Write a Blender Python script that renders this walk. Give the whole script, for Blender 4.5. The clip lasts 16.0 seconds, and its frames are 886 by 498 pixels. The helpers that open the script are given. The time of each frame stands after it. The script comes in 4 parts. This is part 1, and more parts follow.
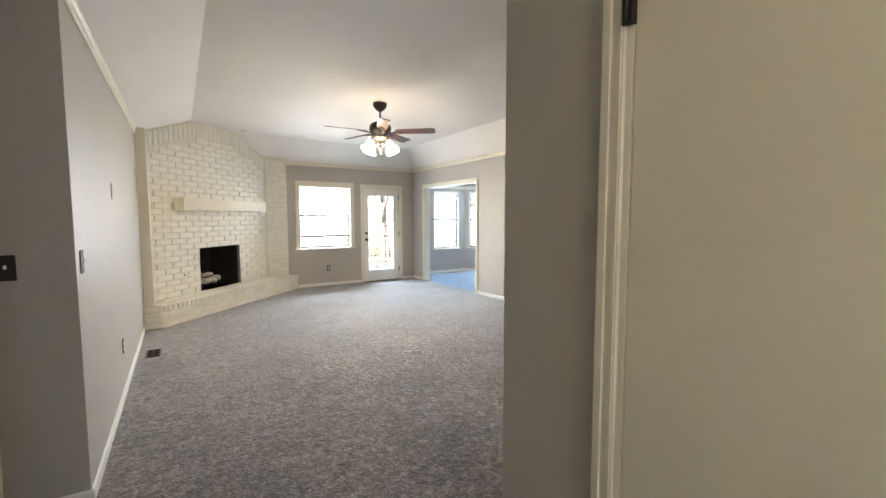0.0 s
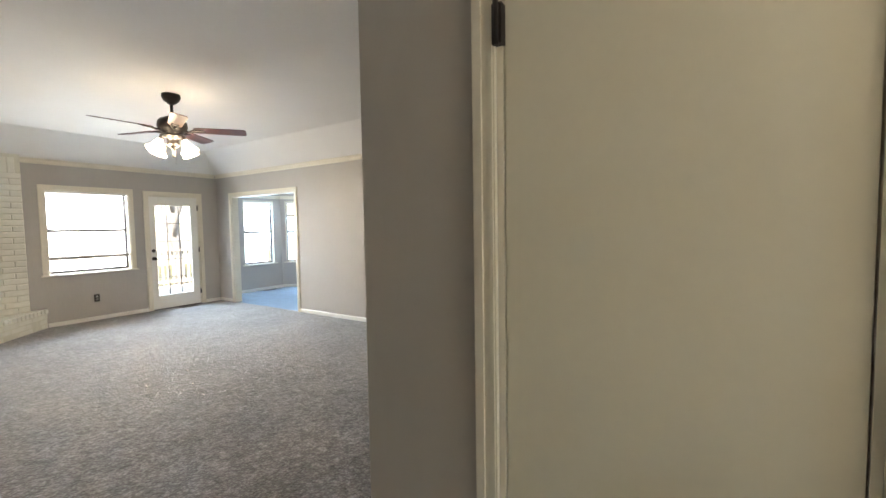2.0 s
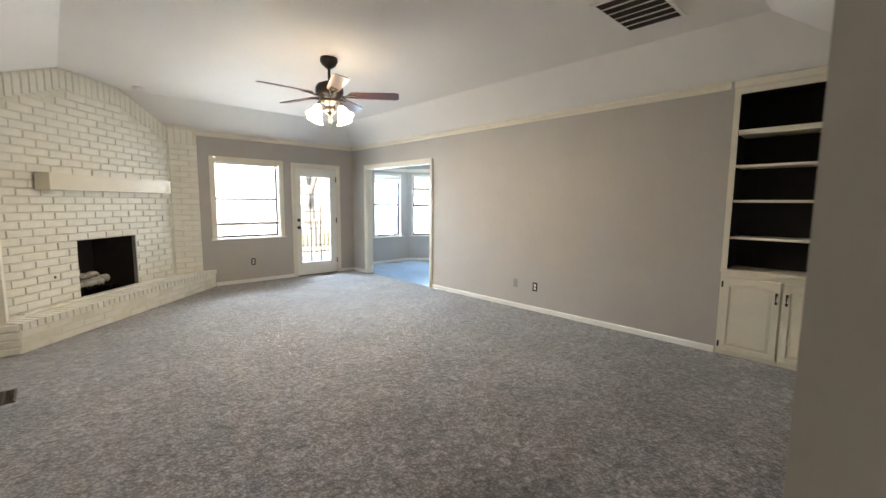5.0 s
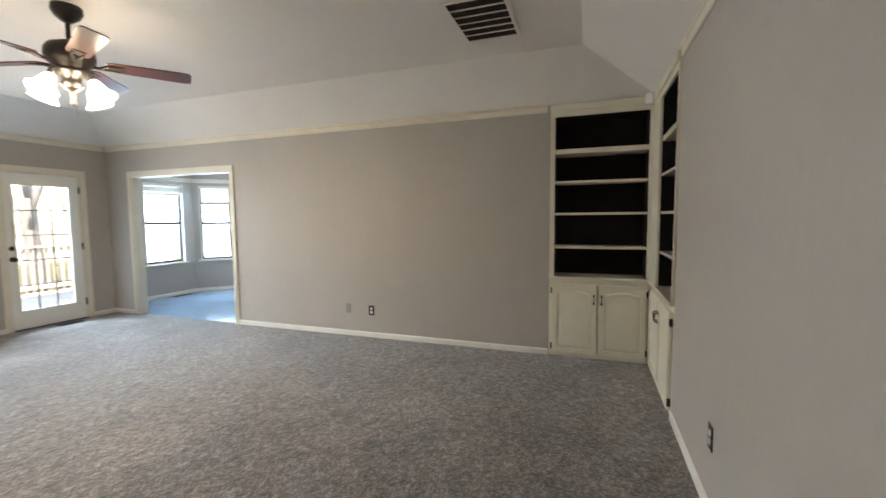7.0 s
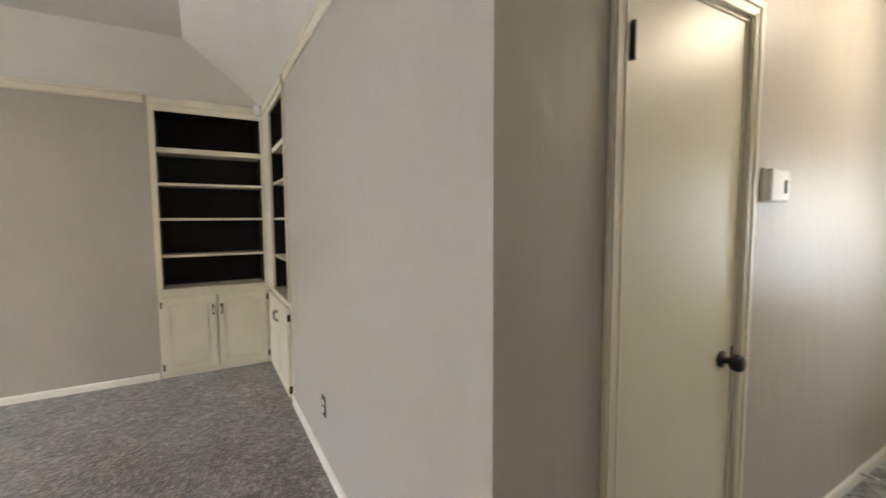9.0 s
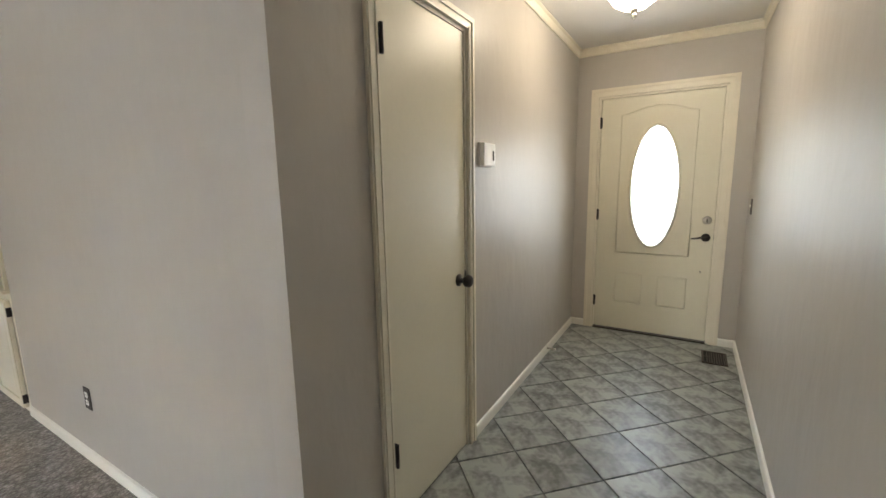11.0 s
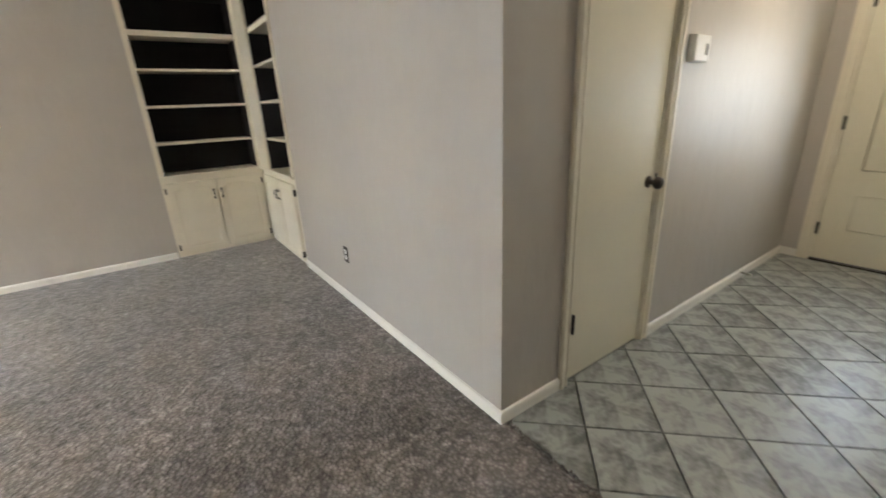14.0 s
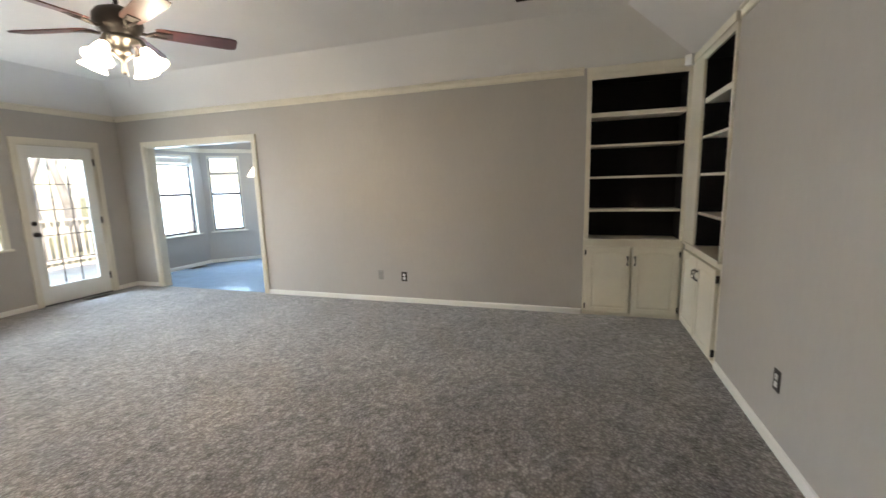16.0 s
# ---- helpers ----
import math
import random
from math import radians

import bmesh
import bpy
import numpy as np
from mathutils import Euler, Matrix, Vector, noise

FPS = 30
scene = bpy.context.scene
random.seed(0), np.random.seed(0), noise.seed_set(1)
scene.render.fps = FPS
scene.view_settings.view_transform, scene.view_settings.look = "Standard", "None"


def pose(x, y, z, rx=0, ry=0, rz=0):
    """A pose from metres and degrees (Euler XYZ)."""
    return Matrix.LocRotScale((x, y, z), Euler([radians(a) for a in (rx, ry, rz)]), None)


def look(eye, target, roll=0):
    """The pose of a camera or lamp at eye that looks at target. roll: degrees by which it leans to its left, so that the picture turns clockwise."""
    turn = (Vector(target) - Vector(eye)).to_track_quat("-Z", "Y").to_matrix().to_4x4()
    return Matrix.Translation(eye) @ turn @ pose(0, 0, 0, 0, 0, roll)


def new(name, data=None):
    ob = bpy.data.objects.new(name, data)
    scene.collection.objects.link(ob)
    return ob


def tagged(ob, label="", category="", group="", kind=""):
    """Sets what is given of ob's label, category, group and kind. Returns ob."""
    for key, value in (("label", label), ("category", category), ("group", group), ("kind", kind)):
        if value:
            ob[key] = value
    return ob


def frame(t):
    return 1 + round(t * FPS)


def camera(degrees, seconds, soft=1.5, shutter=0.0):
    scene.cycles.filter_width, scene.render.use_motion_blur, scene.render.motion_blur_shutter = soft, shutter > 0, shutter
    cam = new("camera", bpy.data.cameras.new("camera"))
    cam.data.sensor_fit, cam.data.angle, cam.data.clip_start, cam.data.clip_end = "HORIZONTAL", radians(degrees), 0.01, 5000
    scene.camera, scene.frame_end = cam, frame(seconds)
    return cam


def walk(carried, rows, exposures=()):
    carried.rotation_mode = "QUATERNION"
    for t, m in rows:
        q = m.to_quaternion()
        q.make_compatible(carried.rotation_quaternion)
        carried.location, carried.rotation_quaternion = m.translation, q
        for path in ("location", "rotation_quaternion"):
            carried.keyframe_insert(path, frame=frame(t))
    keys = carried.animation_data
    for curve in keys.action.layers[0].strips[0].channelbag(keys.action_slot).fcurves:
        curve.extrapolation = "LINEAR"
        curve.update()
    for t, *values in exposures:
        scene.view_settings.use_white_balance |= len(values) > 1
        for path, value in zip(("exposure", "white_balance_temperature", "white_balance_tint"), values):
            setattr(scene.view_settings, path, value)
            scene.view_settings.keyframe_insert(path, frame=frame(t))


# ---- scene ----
cam = camera(93.8, 16.0, shutter=0.3)

EXPOSURES = [(0.0, 3.6, 7250, 11), (2.0, 3.5, 7250, 11), (3.5, 3.48, 7250, 11), (6.5, 3.27, 7250, 11), (7.5, 3.17, 7250, 11), (8.0, 3.45, 7250, 11), (8.5, 3.8, 7250, 11), (9.0, 3.8, 7250, 11), (10.0, 3.63, 7250, 11), (12.5, 3.7, 7250, 11), (13.5, 3.92, 7250, 11), (14.5, 3.65, 7250, 11), (15.0, 3.58, 7250, 11), (15.5, 3.25, 7250, 11), (16.0, 3.2, 7250, 11)]
PATH = [
    (0, (0.037, 0.003, 1.407), (1.106, 1.686, 1.256), -0.1),
    (0.5, (0.008, 0.006, 1.39), (1.156, 1.638, 1.249), -0.2),
    (1, (0.066, 0.105, 1.44), (1.325, 1.653, 1.311), -0.4),
    (1.5, (0.095, 0.197, 1.474), (1.599, 1.511, 1.366), -0.8),
    (2, (0.046, 0.202, 1.444), (1.727, 1.28, 1.33), -0.9),
    (2.5, (0.064, 0.244, 1.442), (1.757, 1.297, 1.292), -0.4),
    (3, (0.045, 0.334, 1.438), (1.587, 1.593, 1.247), 0.3),
    (3.5, (0.042, 0.445, 1.42), (1.349, 1.943, 1.203), 0.85),
    (5.8, (0.226, 1.301, 1.408), (1.71, 2.627, 1.207), -0.7),
    (6, (0.272, 1.373, 1.416), (1.824, 2.623, 1.247), -0.5),
    (6.5, (0.339, 1.496, 1.385), (2.078, 2.472, 1.23), 0.4),
    (7, (0.342, 1.614, 1.416), (2.223, 2.278, 1.265), -0.5),
    (7.5, (0.327, 1.713, 1.436), (2.299, 1.998, 1.268), -0.8),
    (8, (0.336, 1.672, 1.435), (2.323, 1.504, 1.282), -0.2),
    (8.5, (0.297, 1.615, 1.437), (2.198, 1.013, 1.293), -0.1),
    (9, (0.203, 1.616, 1.434), (1.929, 0.617, 1.289), -0.3),
    (9.5, (0.109, 1.63, 1.448), (1.614, 0.321, 1.288), -0.6),
    (10, (0.053, 1.71, 1.442), (1.328, 0.18, 1.259), -0.7),
    (10.2, (0.036, 1.741, 1.433), (1.232, 0.149, 1.239), -0.9),
    (12.3, (-0.108, 1.871, 1.392), (0.835, 0.209, 0.801), -2.7),
    (12.5, (-0.133, 1.9, 1.378), (0.843, 0.272, 0.748), -3.0),
    (13, (-0.152, 1.96, 1.354), (0.935, 0.439, 0.645), -3.3),
    (13.5, (-0.15, 2.017, 1.322), (1.116, 0.656, 0.583), -3.3),
    (14, (-0.14, 2.091, 1.341), (1.408, 1.006, 0.688), -2.6),
    (14.5, (-0.085, 2.105, 1.382), (1.731, 1.435, 0.878), -1.9),
    (15, (-0.017, 2.095, 1.398), (1.937, 1.904, 1.019), -1.4),
    (15.5, (0.032, 2.12, 1.414), (1.989, 2.368, 1.083), -1.4),
    (16, (0.101, 2.064, 1.425), (1.98, 2.673, 1.114), -1.6),
]
walk(cam, [(t, look(eye, target, roll)) for t, eye, target, roll in PATH], EXPOSURES)

# ---- light ----
world = bpy.data.worlds.new("world")
scene.world = world
world.use_nodes = True
wn = world.node_tree.nodes
sky = wn.new("ShaderNodeTexSky")
sky.sky_type, sky.sun_disc = "NISHITA", False
sky.sun_elevation, sky.sun_rotation = radians(40), radians(221)
wn["Background"].inputs["Strength"].default_value = 0.08
world.node_tree.links.new(sky.outputs[0], wn["Background"].inputs["Color"])
sun_data = bpy.data.lights.new("sun", "SUN")
sun_data.energy, sun_data.angle, sun_data.color = 2.2, radians(0.5), (1.0, 0.95, 0.86)
sun = new("sun", sun_data)
sun.matrix_world = look((-14, -16, 18), (0, 0, 0))
FAN_BULB = 2.05
FAN_GLOW, HALL_GLOW, PENDANT_GLOW = 2.7, 2.7, 2.0


def sky_lamp(x, y, z, w, h, toward, watts, color):
    """An area lamp that stands in for the sky's light, in an opening or outdoors."""
    d = bpy.data.lights.new("sky_lamp", "AREA")
    d.shape, d.size, d.size_y, d.energy, d.color = "RECTANGLE", w, h, watts, color
    ob = new("sky_lamp", d)
    ob.matrix_world = look((x, y, z), (x + toward[0], y + toward[1], z + toward[2]))
    return ob


SKYLIGHT = (0.85, 0.92, 1.0)
# added lamp high over the deck, out of view, to brighten the room
sky_lamp(3.3, 11.4, 3.0, 4.6, 1.0, (0, -1, -0.25), 120, (0.52, 0.73, 1.0))
sky_lamp(2.595, 8.70, 1.43, 1.10, 1.32, (0, -1, 0), 11, SKYLIGHT)
sky_lamp(5.82, 9.08, 1.36, 0.80, 1.50, (0, -1, -0.25), 5.5, (0.42, 0.67, 1.0))
sky_lamp(6.75, 8.75, 1.36, 0.60, 1.50, (-1, -1, -0.35), 3.6, (0.42, 0.67, 1.0))
sky_lamp(0.272, -2.45, 1.335, 0.40, 1.06, (0, 1, 0), 0.9, (0.62, 0.79, 1.0))


# ---- materials ----
def mat(name, color, rough=0.5, metal=0.0, vary=0.08, scale=3.0, bump=0.1, bscale=60.0, dist=0.002, stretch=(1, 1, 1), spec=0.5, island=0.0):
    """Paint, metal or stone with broad and fine variation and a fine relief."""
    m = bpy.data.materials.new(name)
    m.use_nodes = True
    n, l = m.node_tree.nodes, m.node_tree.links
    b = n["Principled BSDF"]
    b.inputs["Metallic"].default_value = metal
    b.inputs["Specular IOR Level"].default_value = spec
    co = n.new("ShaderNodeTexCoord")
    mp = n.new("ShaderNodeMapping")
    mp.inputs["Scale"].default_value = stretch
    l.new(co.outputs["Object"], mp.inputs[0])
    big, fine = n.new("ShaderNodeTexNoise"), n.new("ShaderNodeTexNoise")
    for t, sc, d in ((big, scale, 4.0), (fine, bscale, 5.0)):
        t.inputs["Scale"].default_value, t.inputs["Detail"].default_value = sc, d
        l.new(mp.outputs[0], t.inputs[0])
    add = n.new("ShaderNodeMath")
    add.operation = "MULTIPLY_ADD"
    add.inputs[1].default_value = 0.4
    l.new(fine.outputs[0], add.inputs[0])
    l.new(big.outputs[0], add.inputs[2])
    last = add
    if island:
        info = n.new("ShaderNodeObjectInfo")
        more = n.new("ShaderNodeMath")
        more.operation = "MULTIPLY_ADD"
        more.inputs[1].default_value = island
        l.new(info.outputs["Random"], more.inputs[0])
        l.new(add.outputs[0], more.inputs[2])
        last = more
    ramp = n.new("ShaderNodeValToRGB")
    ramp.color_ramp.elements[0].position, ramp.color_ramp.elements[1].position = 0.4, 1.0 + island * 0.6
    ramp.color_ramp.elements[0].color = (*[c * (1 - vary) for c in color], 1)
    ramp.color_ramp.elements[1].color = (*[min(1, c * (1 + vary)) for c in color], 1)
    l.new(last.outputs[0], ramp.inputs[0])
    l.new(ramp.outputs[0], b.inputs["Base Color"])
    rr = n.new("ShaderNodeMapRange")
    rr.inputs["To Min"].default_value, rr.inputs["To Max"].default_value = rough * 0.85, min(1, rough * 1.15)
    l.new(big.outputs[0], rr.inputs[0])
    l.new(rr.outputs[0], b.inputs["Roughness"])
    if bump:
        bp = n.new("ShaderNodeBump")
        bp.inputs["Strength"].default_value, bp.inputs["Distance"].default_value = bump, dist
        l.new(fine.outputs[0], bp.inputs["Height"])
        l.new(bp.outputs[0], b.inputs["Normal"])
    return m


def glow_mat(name, color, strength):
    m = bpy.data.materials.new(name)
    m.use_nodes = True
    b = m.node_tree.nodes["Principled BSDF"]
    b.inputs["Base Color"].default_value = (0.9, 0.88, 0.82, 1)
    b.inputs["Emission Color"].default_value = (*color, 1)
    b.inputs["Emission Strength"].default_value = strength
    return m


def glass_mat(name, rough=0.0):
    m = bpy.data.materials.new(name)
    m.use_nodes = True
    b = m.node_tree.nodes["Principled BSDF"]
    b.inputs["Transmission Weight"].default_value = 1.0
    b.inputs["Roughness"].default_value = rough
    b.inputs["IOR"].default_value = 1.05 if rough else 1.45
    return m


def carpet_mat():
    m = mat("carpet", (0.262, 0.238, 0.224), 0.95, 0, 0.28, 1.8, 0, 160, spec=0.1)
    n, l = m.node_tree.nodes, m.node_tree.links
    b = n["Principled BSDF"]
    co = n.new("ShaderNodeTexCoord")
    v = n.new("ShaderNodeTexVoronoi")
    v.inputs["Scale"].default_value = 62
    v2 = n.new("ShaderNodeTexNoise")
    v2.inputs["Scale"].default_value, v2.inputs["Detail"].default_value = 24, 8
    for t in (v, v2):
        l.new(co.outputs["Object"], t.inputs[0])
    mix = n.new("ShaderNodeMath")
    mix.operation = "MULTIPLY_ADD"
    mix.inputs[1].default_value = -0.6
    l.new(v.outputs["Distance"], mix.inputs[0])
    l.new(v2.outputs[0], mix.inputs[2])
    r = n.new("ShaderNodeValToRGB")
    r.color_ramp.elements[0].position, r.color_ramp.elements[1].position = 0.1, 0.62
    r.color_ramp.elements[0].color, r.color_ramp.elements[1].color = (0.54, 0.525, 0.515, 1), (1.30, 1.29, 1.28, 1)
    l.new(mix.outputs[0], r.inputs[0])
    nap = n.new("ShaderNodeTexNoise")
    nap.inputs["Scale"].default_value, nap.inputs["Detail"].default_value, nap.inputs["Distortion"].default_value = 13, 6, 1.4
    l.new(co.outputs["Object"], nap.inputs[0])
    nr = n.new("ShaderNodeMapRange")
    nr.inputs["From Min"].default_value, nr.inputs["From Max"].default_value = 0.3, 0.7
    nr.inputs["To Min"].default_value, nr.inputs["To Max"].default_value = 0.58, 1.42
    l.new(nap.outputs[0], nr.inputs[0])
    tuft = n.new("ShaderNodeVectorMath")
    tuft.operation = "SCALE"
    l.new(r.outputs[0], tuft.inputs[0])
    l.new(nr.outputs[0], tuft.inputs["Scale"])
    b.inputs["Sheen Weight"].default_value, b.inputs["Sheen Roughness"].default_value = 0.35, 0.5
    mul = n.new("ShaderNodeMix")
    mul.data_type, mul.blend_type = "RGBA", "MULTIPLY"
    mul.inputs["Factor"].default_value = 1.0
    old = b.inputs["Base Color"].links[0].from_socket
    l.new(old, mul.inputs[6])
    l.new(tuft.outputs[0], mul.inputs[7])
    l.new(mul.outputs[2], b.inputs["Base Color"])
    bp = n.new("ShaderNodeBump")
    bp.inputs["Strength"].default_value, bp.inputs["Distance"].default_value = 0.9, 0.009
    l.new(mix.outputs[0], bp.inputs["Height"])
    l.new(bp.outputs[0], b.inputs["Normal"])
    return m


WALL = mat("greige_paint", (0.45, 0.42, 0.38), 0.52, 0, 0.05, 1.2, 0.3, 28, 0.005, (1, 1, 0.4), 0.4)
HALL_WALL = mat("trowelled_greige_paint", (0.45, 0.42, 0.38), 0.44, 0, 0.06, 1.2, 0.7, 11, 0.006, (1, 1, 0.5), 0.5)
CEIL = mat("ceiling_paint", (0.80, 0.775, 0.74), 0.75, 0, 0.03, 1.5, 0.25, 45, 0.003)
TRIM = mat("cream_trim_paint", (0.74, 0.69, 0.57), 0.35, 0, 0.06, 4, 0.06, 30, 0.002)
DOOR = mat("cream_door_paint", (0.70, 0.66, 0.53), 0.38, 0, 0.04, 2, 0.08, 40, 0.002)
WHITE = mat("white_door_paint", (0.80, 0.78, 0.72), 0.35, 0, 0.03, 3, 0.05, 40, 0.002)
BRICK = mat("painted_brick", (0.74, 0.715, 0.63), 0.55, 0, 0.09, 9, 0.5, 70, 0.004, island=0.25)
MORTAR = mat("painted_mortar", (0.71, 0.68, 0.57), 0.8, 0, 0.1, 12, 0.5, 80, 0.004)
SOOT = mat("sooty_firebrick", (0.018, 0.016, 0.014), 0.9, 0, 0.4, 8, 0.4, 60, 0.004)
LOG = mat("ceramic_log", (0.36, 0.32, 0.27), 0.9, 0, 0.5, 14, 0.8, 40, 0.01)
BLACK = mat("black_shelf_back", (0.010, 0.009, 0.010), 0.7, 0, 0.2, 4, 0.1, 30, 0.002, spec=0.15)
BRONZE = mat("oil_rubbed_bronze", (0.022, 0.017, 0.015), 0.42, 0.25, 0.3, 20, 0.05, 90, 0.001)
NICKEL = mat("brushed_nickel", (0.55, 0.52, 0.47), 0.3, 1.0, 0.1, 30, 0.05, 150, 0.001)
PEWTER = mat("dark_pewter", (0.22, 0.20, 0.18), 0.35, 0.9, 0.2, 30, 0.05, 120, 0.001)
PLATE = mat("pewter_plate", (0.028, 0.022, 0.018), 0.6, 0.0, 0.25, 30, 0.05, 120, 0.001)
PLASTIC = mat("white_plastic", (0.82, 0.81, 0.77), 0.4, 0, 0.02, 10, 0.03, 80, 0.001)
BLADE = mat("cherry_fan_blade", (0.10, 0.035, 0.03), 0.3, 0, 0.35, 6, 0.05, 40, 0.001, (1, 12, 1))
BLADE_TOP = mat("pale_blade_edge", (0.30, 0.24, 0.19), 0.4, 0, 0.2, 6, 0.05, 40, 0.001)
TILE = mat("slate_grey_tile", (0.232, 0.243, 0.232), 0.36, 0, 0.5, 9, 0.15, 40, 0.002, island=0.12)
for e, q in zip(TILE.node_tree.nodes["Color Ramp"].color_ramp.elements, (0.60, 0.88)):
    e.position = q
GROUT = mat("dark_grout", (0.16, 0.155, 0.14), 0.9, 0, 0.15, 20, 0.3, 120, 0.002)
# base colour carries the blue of the reflected sky
VINYL = mat("sky_tinted_vinyl_tile", (0.26, 0.36, 0.48), 0.13, 0, 0.12, 6, 0.05, 40, 0.002)
CARPET = carpet_mat()
GRILLE = mat("brown_vent_metal", (0.07, 0.055, 0.045), 0.45, 0.5, 0.2, 20, 0.05, 90, 0.001)
DARK = mat("dark_void", (0.02, 0.018, 0.016), 0.9, 0, 0.1, 5, 0)
GLASS = glass_mat("clear_glass")
FROST = glass_mat("textured_glass", 0.35)
SHADE = glow_mat("lit_frosted_shade", (1.0, 0.86, 0.67), FAN_GLOW)
DOME = glow_mat("lit_alabaster_glass", (1.0, 0.90, 0.75), HALL_GLOW)
PEND = glow_mat("lit_pendant_glass", (1.0, 0.86, 0.65), PENDANT_GLOW)
DECK = mat("weathered_deck_wood", (0.40, 0.36, 0.31), 0.8, 0, 0.3, 5, 0.3, 40, 0.004, (1, 8, 1), island=0.3)
BARK = mat("grey_bark", (0.27, 0.25, 0.24), 0.95, 0, 0.3, 9, 0.8, 30, 0.02, (1, 1, 0.3))
LEAF = mat("dry_olive_leaf", (0.10, 0.11, 0.05), 0.7, 0, 0.4, 8, 0)
GRASS = mat("dry_lawn", (0.16, 0.15, 0.08), 0.95, 0, 0.4, 0.8, 0.5, 30, 0.03)
BRONZE_SASH = mat("dark_bronze_sash", (0.045, 0.04, 0.045), 0.45, 0.3, 0.2, 10, 0.05, 80, 0.001)
GREY = mat("grey_plate", (0.30, 0.285, 0.265), 0.4, 0, 0.1, 20, 0.05, 90, 0.001)
RAIL = mat("beige_blind_rail", (0.42, 0.38, 0.34), 0.5, 0, 0.1, 10, 0.05, 60, 0.001)
BLIND = mat("white_blind_slat", (0.82, 0.81, 0.78), 0.45, 0, 0.03, 5, 0.03, 60, 0.001)


# ---- mesh helpers ----
def box(bm, x0, x1, y0, y1, z0, z1, bevel=0.0):
    vs = [bm.verts.new((x, y, z)) for x in sorted((x0, x1)) for y in sorted((y0, y1)) for z in sorted((z0, z1))]
    fs = [bm.faces.new([vs[i] for i in q]) for q in ((0, 1, 3, 2), (4, 6, 7, 5), (0, 4, 5, 1), (2, 3, 7, 6), (0, 2, 6, 4), (1, 5, 7, 3))]
    if bevel:
        es = list({e for f in fs for e in f.edges})
        bmesh.ops.bevel(bm, geom=es, offset=bevel, segments=2, profile=0.6, affect="EDGES")
    return bm


def boxes(*specs, bevel=0.0):
    bm = bmesh.new()
    for s in specs:
        box(bm, *s, bevel=bevel)
    return bm


def lathe(profile, steps=24, bm=None, at=(0, 0, 0), m=None):
    """A turned shape about z from (radius, height) pairs."""
    bm = bm or bmesh.new()
    rings = []
    for r, z in profile:
        ring = []
        for i in range(steps):
            a = 2 * math.pi * i / steps
            p = Vector((max(r, 1e-4) * math.cos(a), max(r, 1e-4) * math.sin(a), z))
            ring.append(bm.verts.new((m @ p if m else p) + Vector(at)))
        rings.append(ring)
    for a, b in zip(rings, rings[1:]):
        for i in range(steps):
            f = bm.faces.new((a[i], a[(i + 1) % steps], b[(i + 1) % steps], b[i]))
            f.smooth = True
    for ring, flip in ((rings[0], True), (rings[-1], False)):
        f = bm.faces.new(ring[::-1] if flip else ring)
    return bm


def tube(bm, points, radius, steps=10):
    """A round bar along a line of points; radius may be one number or one for each point."""
    pts = [Vector(p) for p in points]
    rs = radius if isinstance(radius, (list, tuple)) else [radius] * len(pts)
    rings = []
    for i, p in enumerate(pts):
        way = (pts[min(i + 1, len(pts) - 1)] - pts[max(i - 1, 0)]).normalized()
        q = way.to_track_quat("Z", "Y")
        rings.append([bm.verts.new(p + q @ Vector((rs[i] * math.cos(2 * math.pi * k / steps), rs[i] * math.sin(2 * math.pi * k / steps), 0))) for k in range(steps)])
    for a, b in zip(rings, rings[1:]):
        for k in range(steps):
            f = bm.faces.new((a[k], a[(k + 1) % steps], b[(k + 1) % steps], b[k]))
            f.smooth = True
    bm.faces.new(rings[0][::-1])
    bm.faces.new(rings[-1])
    return bm


def prism(bm, poly, z0, z1):
    """An upright prism over a convex outline given anticlockwise."""
    lo = [bm.verts.new((x, y, z0)) for x, y in poly]
    hi = [bm.verts.new((x, y, z1)) for x, y in poly]
    k = len(poly)
    bm.faces.new(lo[::-1])
    bm.faces.new(hi)
    for i in range(k):
        bm.faces.new((lo[i], lo[(i + 1) % k], hi[(i + 1) % k], hi[i]))
    return bm


def mesh(name, bm, material):
    me = bpy.data.meshes.new(name)
    bmesh.ops.recalc_face_normals(bm, faces=bm.faces)
    bm.to_mesh(me)
    bm.free()
    me.materials.append(material)
    return me


def part(name, bm, material, parent, label="", m=None):
    ob = new(name, mesh(name, bm, material))
    ob.parent = parent
    if m is not None:
        ob.matrix_basis = m
    return tagged(ob, label)


def thing(name, label, category, m=None, group=""):
    ob = new(name)
    ob.empty_display_size = 0.1
    if m is not None:
        ob.matrix_basis = m
    return tagged(ob, label, category, group)


def struct(name, bm, material, label, category):
    return tagged(new(name, mesh(name, bm, material)), label, category, kind="structure")


# ---- plan ----
WX, EX, NY, SY = -0.386, 4.635, 8.515, 1.055
HX0, HX1, HY = -0.40, 0.948, -2.256
LOW, TOP = 2.505, 2.85
FX0, FX1, FY0, FY1 = 0.25, 4.11, 1.69, 7.90
BN, BE = 8.93, 7.13


def ceiling_height(x, y):
    return LOW + (TOP - LOW) * max(0, min(1, (x - WX) / (FX0 - WX), (EX - x) / (EX - FX1), (NY - y) / (NY - FY1), (y - SY) / (FY0 - SY)))


